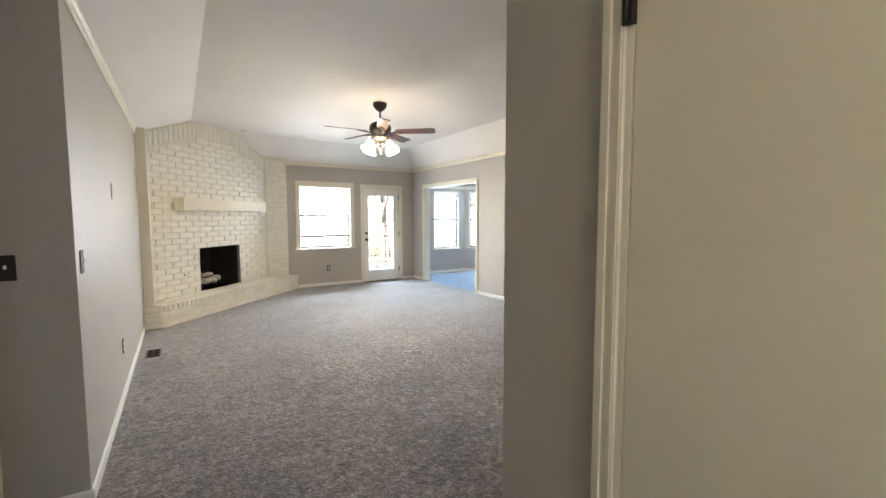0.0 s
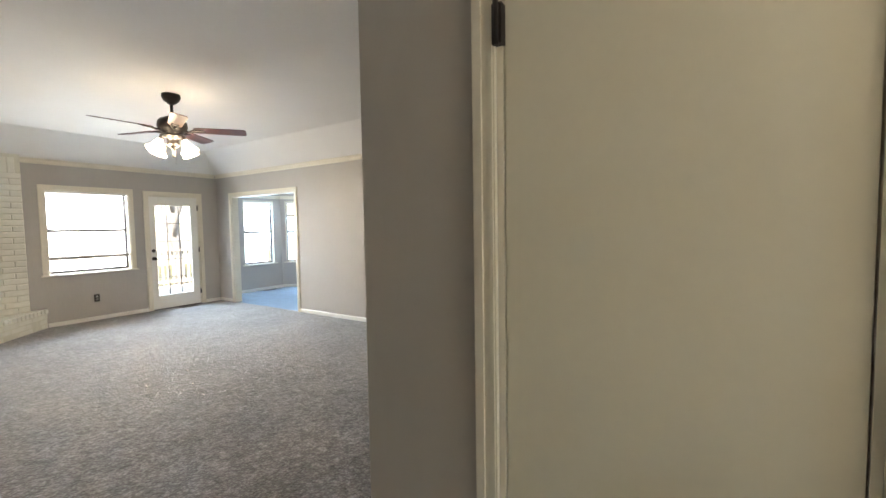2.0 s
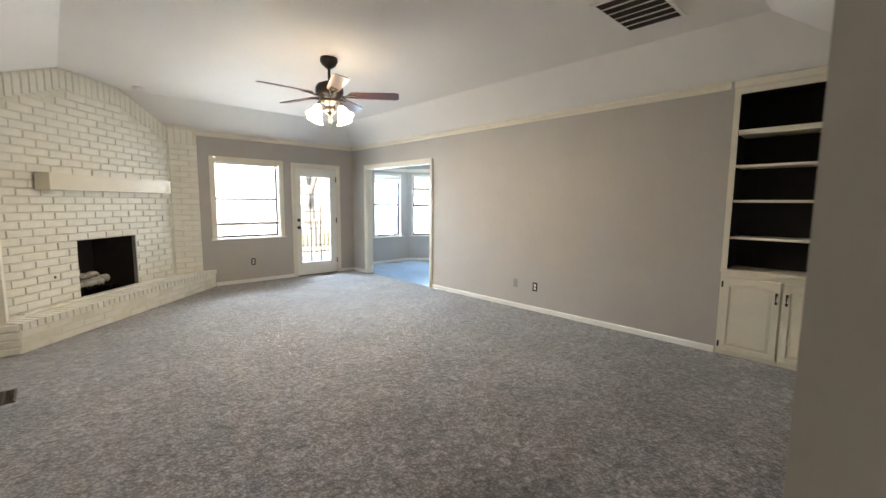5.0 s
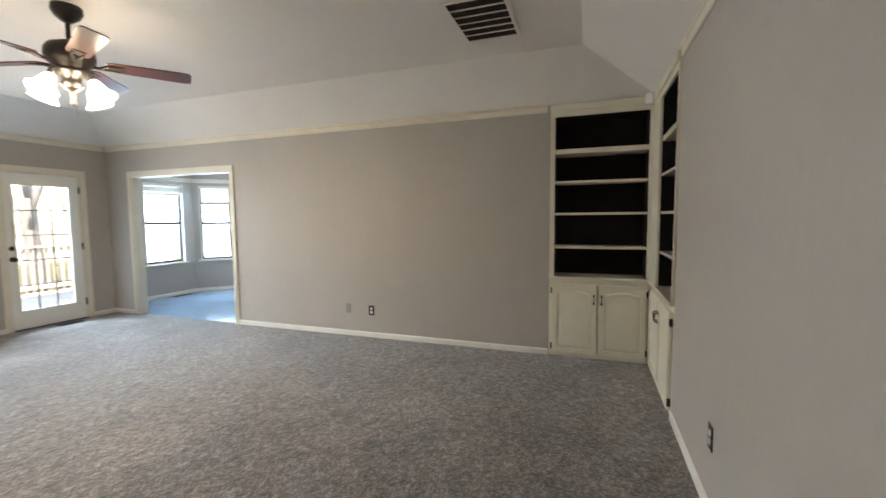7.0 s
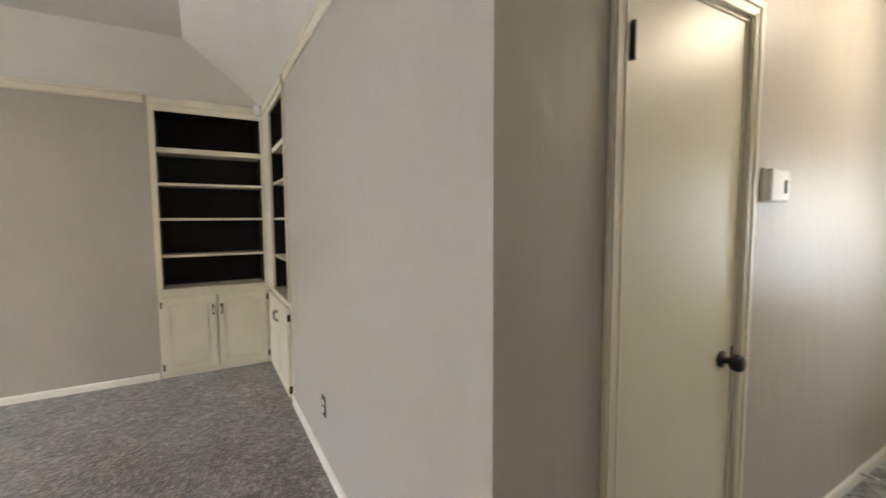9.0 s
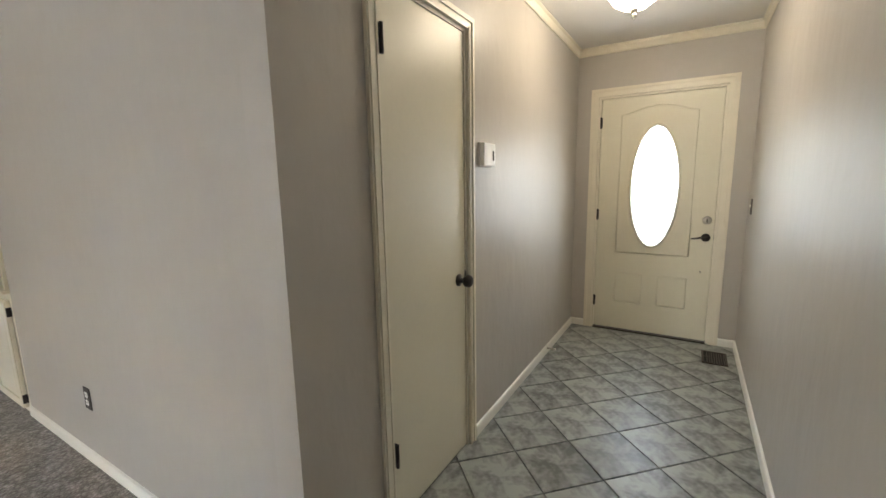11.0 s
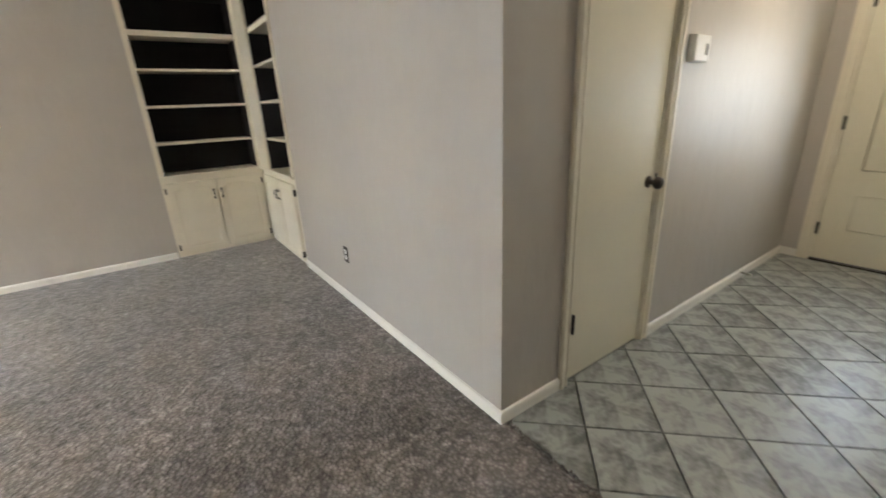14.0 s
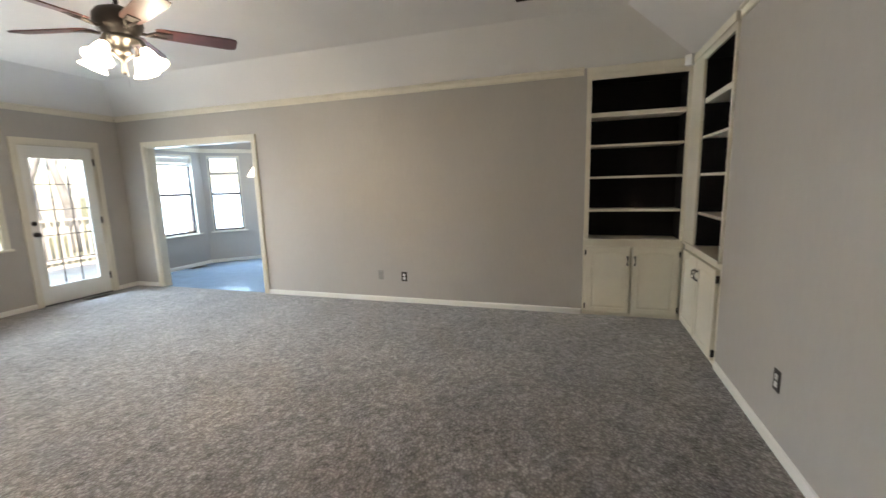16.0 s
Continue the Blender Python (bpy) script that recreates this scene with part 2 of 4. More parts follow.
def wall_y(name, y0, y1, x0, x1, z1, holes, label):
    """A wall along x with openings (x0, x1, z0, z1)."""
    bm, at = bmesh.new(), x0
    for a, b, lo, hi in sorted(holes):
        box(bm, at, a, y0, y1, 0, z1)
        if lo > 0:
            box(bm, a, b, y0, y1, 0, lo)
        box(bm, a, b, y0, y1, hi, z1)
        at = b
    box(bm, at, x1, y0, y1, 0, z1)
    return struct(name, bm, WALL, label, "wall")


def wall_x(name, x0, x1, y0, y1, z1, holes, label):
    bm, at = bmesh.new(), y0
    for a, b, lo, hi in sorted(holes):
        box(bm, x0, x1, at, a, 0, z1)
        if lo > 0:
            box(bm, x0, x1, a, b, 0, lo)
        box(bm, x0, x1, a, b, hi, z1)
        at = b
    box(bm, x0, x1, at, y1, 0, z1)
    return struct(name, bm, WALL, label, "wall")


WIN = (2.06, 3.13, 0.79, 2.075)
DR = (3.41, 4.27, 0.0, 2.06)
OP = (6.11, 8.0, 0.0, 2.065)
CD = (-0.037, 0.624, 0.0, 2.115)
FD = (-0.205, 0.755, 0.0, 2.13)
B1 = (5.44, 6.2, 0.62, 2.08)

wall_y("wall_north", NY, NY + 0.15, WX - 0.12, EX, 2.95, [WIN, DR], "greige painted wall with window and glazed door")
wall_x("wall_east", EX, EX + 0.12, 1.99, BN + 0.12, 2.95, [OP], "greige painted long wall with cased opening")
wall_y("wall_south", SY - 0.12, SY, HX1 + 0.12, 3.5, 2.95, [], "greige painted wall beside the bookcases")
wall_x("wall_hall_east", HX1, HX1 + 0.12, HY, SY, 2.95, [CD], "greige hand-trowelled hall wall with closet door").data.materials[0] = HALL_WALL
wall_x("wall_hall_west", HX0 - 0.12, HX0, HY, 1.42, 2.95, [], "greige hand-trowelled hall wall").data.materials[0] = HALL_WALL
wall_y("wall_hall_south", HY - 0.15, HY, HX0 - 0.12, HX1 + 0.12, 2.95, [FD], "greige painted wall round the front door")
wall_x("wall_west", WX - 0.12, WX, 2.6, NY, 2.95, [], "greige painted living room wall")
wall_y("wall_corridor_north", 2.6, 2.72, -1.9, WX - 0.12, 2.95, [(-1.51, -0.76, 0, 2.06)], "greige painted corridor wall")
wall_y("wall_corridor_south", 1.30, 1.42, -1.9, HX0 - 0.12, 2.95, [], "greige painted corridor wall")
wall_x("wall_corridor_end", -2.02, -1.9, 1.30, 2.72, 2.95, [], "greige painted corridor end wall")
wall_y("wall_bookcase_back_south", 0.60, 0.70, 3.4, 5.1, 2.95, [], "plain wall behind the bookcase")
wall_x("wall_bookcase_back_east", 4.99, 5.1, 0.7, 1.99, 2.95, [], "plain wall behind the bookcase")
wall_x("wall_bookcase_cheek", 3.38, 3.5, 0.7, SY - 0.12, 2.95, [], "plain wall beside the bookcase")
wall_y("wall_breakfast_north", BN, BN + 0.12, EX + 0.12, 6.40, 2.6, [B1], "greige bay wall with window")
wall_x("wall_breakfast_east", BE, BE + 0.12, 4.4, 8.18, 2.6, [], "greige painted breakfast room wall")
wall_y("wall_breakfast_south", 4.28, 4.4, EX + 0.12, BE + 0.12, 2.6, [], "greige painted breakfast room wall")
wall_y("wall_closet_back", -0.20, -0.12, HX1 + 0.12, 1.9, 2.6, [], "plain closet wall")
wall_x("wall_closet_end", 1.9, 2.0, -0.20, SY - 0.12, 2.6, [], "plain closet wall")

# angled bay wall with its window opening
BAY = pose(6.40, BN, 0, 0, 0, -45)
bay_len = 1.06
B2 = (0.10, 0.66, 0.62, 2.08)
bw = boxes((0, B2[0], 0, 0.12, 0, 2.6), (B2[1], bay_len, 0, 0.12, 0, 2.6), (B2[0], B2[1], 0, 0.12, 0, B2[2]), (B2[0], B2[1], 0, 0.12, B2[3], 2.6))
bmesh.ops.transform(bw, matrix=BAY, verts=bw.verts)
struct("wall_breakfast_bay", bw, WALL, "greige angled bay wall with window", "wall")

# floors
struct("floor", boxes((-2.1, 7.4, HY - 0.15, 9.3, -0.2, -0.012)), GROUT, "dark grout bed and subfloor", "floor")
struct("carpet", boxes((WX - 0.1, 4.66, 1.045, NY + 0.02, -0.011, 0.004), (-1.95, WX - 0.1, 1.40, 2.62, -0.011, 0.004)), CARPET, "mottled grey-brown cut pile carpet", "carpet")
fringe = bmesh.new()
for _ in range(1500):
    x, y = random.uniform(HX0 + 0.01, HX1 - 0.02), 1.05 + random.uniform(-0.016, 0.03) + 0.006 * math.sin(_ * 0.37)
    tip = fringe.verts.new((x + random.gauss(0, 0.004), y - random.uniform(0, 0.010), random.uniform(0.006, 0.014)))
    ring = [fringe.verts.new((x + 0.005 * math.cos(a), y + 0.005 * math.sin(a), -0.004)) for a in (0, 2.1, 4.2)]
    for k in range(3):
        fringe.faces.new((ring[k], ring[(k + 1) % 3], tip))
edge = tagged(new("carpet_fringe", mesh("carpet_fringe", fringe, CARPET)), "cut carpet tufts along the tile edge", "carpet", kind="stuff")
struct("floor_breakfast", boxes((4.66, 7.2, 4.3, 9.0, -0.011, 0.0)), VINYL, "glossy pale vinyl floor, the sky's blue reflection put into its colour", "floor")

# ceilings
cb = bmesh.new()
for up in (0.0,):
    o = [cb.verts.new(p) for p in ((WX, SY, LOW), (EX, SY, LOW), (EX, NY, LOW), (WX, NY, LOW))]
    i = [cb.verts.new(p) for p in ((FX0, FY0, TOP), (FX1, FY0, TOP), (FX1, FY1, TOP), (FX0, FY1, TOP))]
    cb.faces.new(i)
    for k in range(4):
        cb.faces.new((o[k], o[(k + 1) % 4], i[(k + 1) % 4], i[k]))
bmesh.ops.recalc_face_normals(cb, faces=cb.faces)
geo = bmesh.ops.extrude_face_region(cb, geom=cb.faces[:])
bmesh.ops.translate(cb, verts=[v for v in geo["geom"] if isinstance(v, bmesh.types.BMVert)], vec=(0, 0, 0.12))
struct("ceiling", cb, CEIL, "off-white tray ceiling with sloped sides", "ceiling")
struct("ceiling_hall", boxes((HX0 - 0.1, HX1 + 0.1, HY - 0.1, SY - 0.002, 2.56, 2.66)), CEIL, "off-white flat hall ceiling", "ceiling")
struct("ceiling_corridor", boxes((-2.0, WX - 0.002, 1.3, 2.7, 2.506, 2.6)), CEIL, "off-white flat corridor ceiling", "ceiling")
struct("ceiling_breakfast", boxes((EX + 0.1, 7.3, 4.3, 9.1, 2.45, 2.55)), CEIL, "off-white flat breakfast room ceiling", "ceiling")
struct("ceiling_bookcase", boxes((3.4, 5.1, 0.6, SY - 0.002, 2.506, 2.6), (EX + 0.002, 5.1, SY, 2.0, 2.506, 2.6)), CEIL, "plain soffit over the bookcases", "ceiling")
struct("ceiling_closet", boxes((HX1 + 0.1, 2.0, -0.2, SY - 0.1, 2.4, 2.5)), CEIL, "plain closet ceiling", "ceiling")
# unseen slab; its 3 m front overhang is added to keep sun off the oval
struct("roof", boxes((-2.6, 5.3, HY - 3.0, 9.1, 3.0, 3.15), (4.6, 7.6, 4.0, 9.6, 2.62, 2.75)), DECK, "plain unseen roof that closes the house and shades the front door", "roof")


# trim
def baseboard(a, b, inward, group="baseboards"):
    """A board with an eased top from a to b; inward is the side that the room lies on."""
    a, b, n = Vector((*a, 0)), Vector((*b, 0)), Vector((*inward, 0)).normalized()
    bm = bmesh.new()
    prof = ((0.0, 0.0), (0.013, 0.0), (0.013, 0.048), (0.009, 0.059), (0.0, 0.064))
    rows = [[bm.verts.new(p + n * d + Vector((0, 0, z + 0.001))) for d, z in prof] for p in (a, b)]
    for k in range(len(prof)):
        bm.faces.new((rows[0][k], rows[1][k], rows[1][(k + 1) % 5], rows[0][(k + 1) % 5]))
    bm.faces.new(rows[0]), bm.faces.new(rows[1][::-1])
    return struct("baseboard", bm, WHITE, "off-white painted baseboard", "baseboard")


E_ = 0.001
for a, b, n in (((2.02, NY - E_), (3.345, NY - E_), (0, -1)), ((4.335, NY - E_), (EX - 0.014, NY - E_), (0, -1)), ((EX - E_, 8.065), (EX - E_, NY), (-1, 0)),
                ((EX - E_, 2.0), (EX - E_, 6.045), (-1, 0)), ((HX1 - 0.013, SY + E_), (3.49, SY + E_), (0, 1)), ((HX1 - E_, 0.66), (HX1 - E_, SY), (-1, 0)),
                ((HX1 - E_, HY + 0.014), (HX1 - E_, -0.112), (-1, 0)), ((0.825, HY + E_), (HX1, HY + E_), (0, 1)), ((HX0, HY + E_), (-0.275, HY + E_), (0, 1)),
                ((HX0 + E_, HY + 0.014), (HX0 + E_, 1.42), (1, 0)), ((WX + E_, 2.6), (WX + E_, 6.29), (1, 0)), ((-0.69, 2.6 - E_), (WX + 0.013, 2.6 - E_), (0, -1)),
                ((EX + 0.121, BN - E_), (6.40, BN - E_), (0, -1)), ((6.40, BN - E_), (BE, 8.2), (-1, -1)), ((BE - E_, 4.4), (BE - E_, 8.2), (-1, 0))):
    baseboard(a, b, n)


def crown(a, b, inward, z, h=0.066, d=0.014, label="cream painted flat crown board"):
    a, b, n = Vector((*a, 0)), Vector((*b, 0)), Vector((*inward, 0)).normalized()
    bm = bmesh.new()
    prof = ((0.0, z - h), (d * 0.6, z - h), (d, z - h + 0.012), (d, z - 0.015), (d * 1.8, z - 0.004), (d * 1.8, z + 0.01), (0.0, z + 0.01))
    k = len(prof)
    rows = [[bm.verts.new(p + n * q + Vector((0, 0, zz))) for q, zz in prof] for p in (a, b)]
    for i in range(k):
        bm.faces.new((rows[0][i], rows[1][i], rows[1][(i + 1) % k], rows[0][(i + 1) % k]))
    bm.faces.new(rows[0]), bm.faces.new(rows[1][::-1])
    return struct("crown_trim", bm, TRIM, label, "trim")


for a, b, n, z in (((1.83, NY - E_), (EX - 0.036, NY - E_), (0, -1), LOW), ((EX - E_, 2.02), (EX - E_, NY), (-1, 0), LOW), ((HX1, SY + E_), (3.47, SY + E_), (0, 1), LOW),
                   ((WX + E_, 2.6), (WX + E_, 6.38), (1, 0), LOW), ((HX1 - E_, HY + 0.036), (HX1 - E_, SY - 0.01), (-1, 0), 2.557), ((HX0, HY + E_), (HX1, HY + E_), (0, 1), 2.557),
                   ((HX0 + E_, HY + 0.036), (HX0 + E_, 1.04), (1, 0), 2.557), ((EX + 0.121, BN - E_), (6.40, BN - E_), (0, -1), 2.2), ((6.40, BN - E_), (BE, 8.2), (-1, -1), 2.2)):
    crown(a, b, n, z)
struct("trim_header", boxes((HX0, HX1, SY - 0.03, SY - 0.001, 2.49, 2.9)), CEIL, "painted header where the hall meets the room", "trim")
struct("trim_corridor_header", boxes((WX - 0.06, WX - 0.001, 1.42, 2.6, 2.49, 2.9), (WX - 0.06, WX - 0.001, SY, 1.42, 2.49, 2.9)), CEIL, "painted header over the corridor mouth", "trim")


def casing(name, width, height, m, parent=None, w=0.065, label="cream painted moulded door casing", mat_=None, bottom=False):
    """Moulded casing round an opening of that width and height; local x along the wall, -y into the room, in the plane y = 0."""
    bm = bmesh.new()
    for x0, x1, z0, z1 in ((-w, 0, 0, height + w), (width, width + w, 0, height + w), (0, width, height, height + w)):
        box(bm, x0, x1, -0.014, 0, z0, z1)
    box(bm, -w + 0.006, -w + 0.026, -0.021, -0.014, 0, height + w - 0.006)
    box(bm, width + w - 0.026, width + w - 0.006, -0.021, -0.014, 0, height + w - 0.006)
    box(bm, -w + 0.026, width + w - 0.026, -0.021, -0.014, height + w - 0.026, height + w - 0.006)
    for x0, x1 in ((-0.014, -0.004), (width + 0.004, width + 0.014)):
        box(bm, x0, x1, -0.018, -0.014, 0, height + 0.01)
    ob = new(name, mesh(name, bm, mat_ or TRIM))
    ob.matrix_basis = m
    if parent:
        ob.parent = parent
        return tagged(ob, label)
    return tagged(ob, label, "trim", kind="structure")


def jamb(name, width, height, depth, m, parent):
    bm = boxes((0, 0.02, 0.001, depth, 0, height - 0.02), (width - 0.02, width, 0.001, depth, 0, height - 0.02), (0, width, 0.001, depth, height - 0.02, height))
    return part(name, bm, TRIM, parent, m=m)


def hinge(parent, x, z, y=-0.004):
    bm = boxes((x - 0.012, x + 0.012, y - 0.004, max(y, 0.007), z - 0.045, z + 0.045))
    tube(bm, [(x, y - 0.008, z - 0.05), (x, y - 0.008, z + 0.05)], 0.007, 8)
    return part("hinge", bm, BRONZE, parent, "dark bronze hinge")


# ---- cased opening to the breakfast room ----
opening = tagged(thing("door_opening_1", "cream cased opening to the breakfast room", "doorway", pose(EX - E_, OP[1], 0, 0, 0, -90)), kind="structure")
casing("casing", OP[1] - OP[0], OP[3], Matrix(), opening)
bm = boxes((0, 0.02, 0.002, 0.125, 0, OP[3] - 0.02), (OP[1] - OP[0] - 0.02, OP[1] - OP[0], 0.002, 0.125, 0, OP[3] - 0.02), (0, OP[1] - OP[0], 0.002, 0.125, OP[3] - 0.02, OP[3]))
part("jamb", bm, TRIM, opening)


def plain_knob(parent, x, z, y, material=BRONZE, label="dark bronze knob"):
    m = pose(x, y, z, 90, 0, 0)
    return part("knob", lathe([(0.032, 0), (0.032, 0.006), (0.012, 0.012), (0.012, 0.035), (0.027, 0.045), (0.029, 0.06), (0.02, 0.07), (0.001, 0.073)], 20, m=m.to_3x3(), at=(x, y, z)), material, parent, label)


# ---- closet door in the hall ----
cd_w = CD[1] - CD[0]
closet = tagged(thing("door_1", "flat cream closet door, closed, with bronze lever", "door", pose(HX1 - E_, CD[1], 0, 0, 0, -90)), kind="structure")
casing("casing", cd_w, CD[3], Matrix(), closet, 0.058)
part("jamb", boxes((0, 0.015, 0.002, 0.12, 0, CD[3] - 0.015), (cd_w - 0.015, cd_w, 0.002, 0.12, 0, CD[3] - 0.015), (0, cd_w, 0.002, 0.12, CD[3] - 0.015, CD[3])), TRIM, closet)
part("door_leaf", boxes((0.018, cd_w - 0.018, 0.006, 0.04, 0.012, CD[3] - 0.018), bevel=0.002), DOOR, closet, "flat cream painted slab")
for z in (0.34, 1.90):
    hinge(closet, 0.008, z, -0.013)
kx, kz = cd_w - 0.085, 0.935
lever = lathe([(0.03, 0), (0.03, 0.006), (0.012, 0.012), (0.011, 0.05)], 18, m=pose(0, 0, 0, 90).to_3x3(), at=(kx, 0.006, kz))
lathe([(0.024, 0.035), (0.03, 0.045), (0.03, 0.062), (0.022, 0.072), (0.001, 0.074)], 18, bm=lever, m=pose(0, 0, 0, 90).to_3x3(), at=(kx, 0.006, kz))
part("knob", lever, BRONZE, closet, "black-bronze round knob")
part("latch_plate", boxes((cd_w - 0.02, cd_w - 0.012, 0.002, 0.006, 0.89, 0.97)), BRONZE, closet)

# ---- front door ----
fw = FD[1] - FD[0]
front = tagged(thing("door_2", "cream panelled front door, closed, with oval glass", "door", pose(FD[1], HY + E_, 0, 0, 0, 180)), kind="structure")
casing("casing", fw, FD[3], Matrix(), front, 0.07)
part("jamb", boxes((0, 0.018, 0.002, 0.15, 0, FD[3] - 0.018), (fw - 0.018, fw, 0.002, 0.15, 0, FD[3] - 0.018), (0, fw, 0.002, 0.15, FD[3] - 0.018, FD[3])), TRIM, front)
part("threshold", boxes((0.018, fw - 0.018, -0.02, 0.14, 0.0, 0.014)), BRONZE, front, "dark bronze threshold")
ocx, ocz, orx, orz = FD[1] - 0.279, 1.335, 0.184, 0.52


def slab_with_oval(x0, x1, z0, z1, cx, cz, rx, rz, y0, y1):
    bm = bmesh.new()
    angs = sorted([2 * math.pi * i / 64 for i in range(64)] + [math.atan2(z - cz, x - cx) % (2 * math.pi) for x in (x0, x1) for z in (z0, z1)])
    rings = []
    for y in (y0, y1):
        inn, out = [], []
        for a in angs:
            c, s = math.cos(a), math.sin(a)
            k = min([((x1 if c > 0 else x0) - cx) / c if abs(c) > 1e-9 else 1e9, ((z1 if s > 0 else z0) - cz) / s if abs(s) > 1e-9 else 1e9])
            out.append(bm.verts.new((cx + k * c, y, cz + k * s)))
            r = rx * rz / math.hypot(rz * c, rx * s)
            inn.append(bm.verts.new((cx + r * c, y, cz + r * s)))
        rings.append((inn, out))
    n = len(angs)
    (i0, o0), (i1, o1) = rings
    for k in range(n):
        j = (k + 1) % n
        bm.faces.new((i0[k], o0[k], o0[j], i0[j])), bm.faces.new((i1[k], i1[j], o1[j], o1[k]))
        bm.faces.new((i0[k], i0[j], i1[j], i1[k])), bm.faces.new((o0[k], o1[k], o1[j], o0[j]))
    return bm


part("door_leaf", slab_with_oval(0.022, fw - 0.022, 0.018, FD[3] - 0.022, ocx, ocz, orx, orz, 0.012, 0.056), DOOR, front, "cream embossed steel door leaf")


def oval_ring(cx, cz, rx, rz, y, r):
    bm = bmesh.new()
    pts = [(cx + rx * math.cos(a), y, cz + rz * math.sin(a)) for a in [2 * math.pi * i / 48 for i in range(49)]]
    return tube(bm, pts, r, 8)


part("door_stop_strip", boxes((0.018, 0.04, 0.058, 0.075, 0.014, FD[3] - 0.018), (fw - 0.04, fw - 0.018, 0.058, 0.075, 0.014, FD[3] - 0.018), (0.04, fw - 0.04, 0.058, 0.075, FD[3] - 0.04, FD[3] - 0.018)), TRIM, front)
part("oval_frame", oval_ring(ocx, ocz, orx + 0.008, orz + 0.008, 0.011, 0.011), DOOR, front, "cream oval glazing bead")
gl = bmesh.new()
vs = [[gl.verts.new((ocx + orx * 1.01 * math.cos(2 * math.pi * i / 48), y, ocz + orz * 1.01 * math.sin(2 * math.pi * i / 48))) for i in range(48)] for y in (0.03, 0.036)]
gl.faces.new(vs[0]), gl.faces.new(vs[1][::-1])
for i in range(48):
    gl.faces.new((vs[0][i], vs[1][i], vs[1][(i + 1) % 48], vs[0][(i + 1) % 48]))
pane = part("oval_pane", gl, FROST, front, "bright textured oval glass")
pane.visible_shadow = False


def panel_bead(x0, x1, z0, z1, rise=0.0):
    """A raised moulding round a door panel, with an arched top where rise is given."""
    bm = bmesh.new()
    top = [(x0 + (x1 - x0) * i / 12, z1 + rise * math.sin(math.pi * i / 12) ** 1.5) for i in range(13)]
    pts = [(x0, z0)] + top + [(x1, z0), (x0, z0)]
    return tube(bm, [(x, 0.0115, z) for x, z in pts], 0.006, 6)


for x0, x1, z0, z1, r in ((0.20, 0.42, 0.28, 0.55, 0), (0.55, 0.77, 0.28, 0.55, 0)):
    part("door_panel", panel_bead(x0, x1, z0, z1, r), DOOR, front)
part("door_panel", panel_bead(0.19, fw - 0.19, 0.745, 1.96, 0.06), DOOR, front)
for z in (0.27, 1.09, 1.91):
    hinge(front, 0.018, z, 0.01)
fk = FD[1] + 0.131
lv = lathe([(0.034, 0), (0.034, 0.008), (0.014, 0.012), (0.013, 0.05)], 18, m=pose(0, 0, 0, 90).to_3x3(), at=(fk, 0.012, 0.915))
tube(lv, [(fk, -0.04, 0.915), (fk - 0.03, -0.045, 0.92), (fk - 0.07, -0.045, 0.912), (fk - 0.105, -0.042, 0.905)], [0.011, 0.009, 0.007, 0.006], 8)
part("lever_handle", lv, BRONZE, front, "dark bronze lever handle")
part("deadbolt", lathe([(0.034, 0), (0.034, 0.008), (0.026, 0.014), (0.02, 0.016), (0.001, 0.016)], 20, m=pose(0, 0, 0, 90).to_3x3(), at=(fk, 0.012, 1.06)), NICKEL, front, "brushed nickel deadbolt")
part("deadbolt_turn", boxes((fk - 0.004, fk + 0.004, -0.022, -0.002, 1.045, 1.075)), BRONZE, front)
part("strike_plate", boxes((fw - 0.02, fw - 0.012, 0.003, 0.008, 0.88, 0.95)), BRONZE, front)
part("peg", lathe([(0.006, 0), (0.006, 0.004), (0.001, 0.005)], 10, m=pose(0, 0, 0, 90).to_3x3(), at=(fk - 0.02, 0.012, 0.62)), BRONZE, front)

# ---- glazed back door ----
dw = DR[1] - DR[0]
back = tagged(thing("door_3", "cream back door with fifteen glass panes, closed", "door", pose(DR[0], NY - E_, 0)), kind="structure")
casing("casing", dw, DR[3], Matrix(), back)
part("jamb", boxes((0, 0.018, 0.002, 0.15, 0, DR[3] - 0.018), (dw - 0.018, dw, 0.002, 0.15, 0, DR[3] - 0.018), (0, dw, 0.002, 0.15, DR[3] - 0.018, DR[3])), TRIM, back)
part("threshold", boxes((0.018, dw - 0.018, -0.015, 0.15, 0.0, 0.014)), BRONZE, back, "dark bronze threshold")
gx0, gx1, gz0, gz1 = 0.105, 0.105 + 0.61, 0.25, 1.885
part("door_leaf", boxes((0.022, gx0, 0.012, 0.056, 0.018, 2.035), (gx1, dw - 0.022, 0.012, 0.056, 0.018, 2.035), (gx0, gx1, 0.012, 0.056, 0.018, gz0), (gx0, gx1, 0.012, 0.056, gz1, 2.035)), WHITE, back, "cream painted stiles and rails")
part("door_stop_strip", boxes((0.018, 0.04, 0.058, 0.075, 0.014, DR[3] - 0.018), (dw - 0.04, dw - 0.018, 0.058, 0.075, 0.014, DR[3] - 0.018), (0.04, dw - 0.04, 0.058, 0.075, DR[3] - 0.04, DR[3] - 0.018)), TRIM, back)
part("glazing_bead", boxes((gx0 - 0.02, gx0 + 0.004, 0.004, 0.013, gz0 - 0.02, gz1 + 0.02), (gx1 - 0.004, gx1 + 0.02, 0.004, 0.013, gz0 - 0.02, gz1 + 0.02),
                           (gx0, gx1, 0.004, 0.013, gz0 - 0.02, gz0 + 0.004), (gx0, gx1, 0.004, 0.013, gz1 - 0.004, gz1 + 0.02)), WHITE, back)
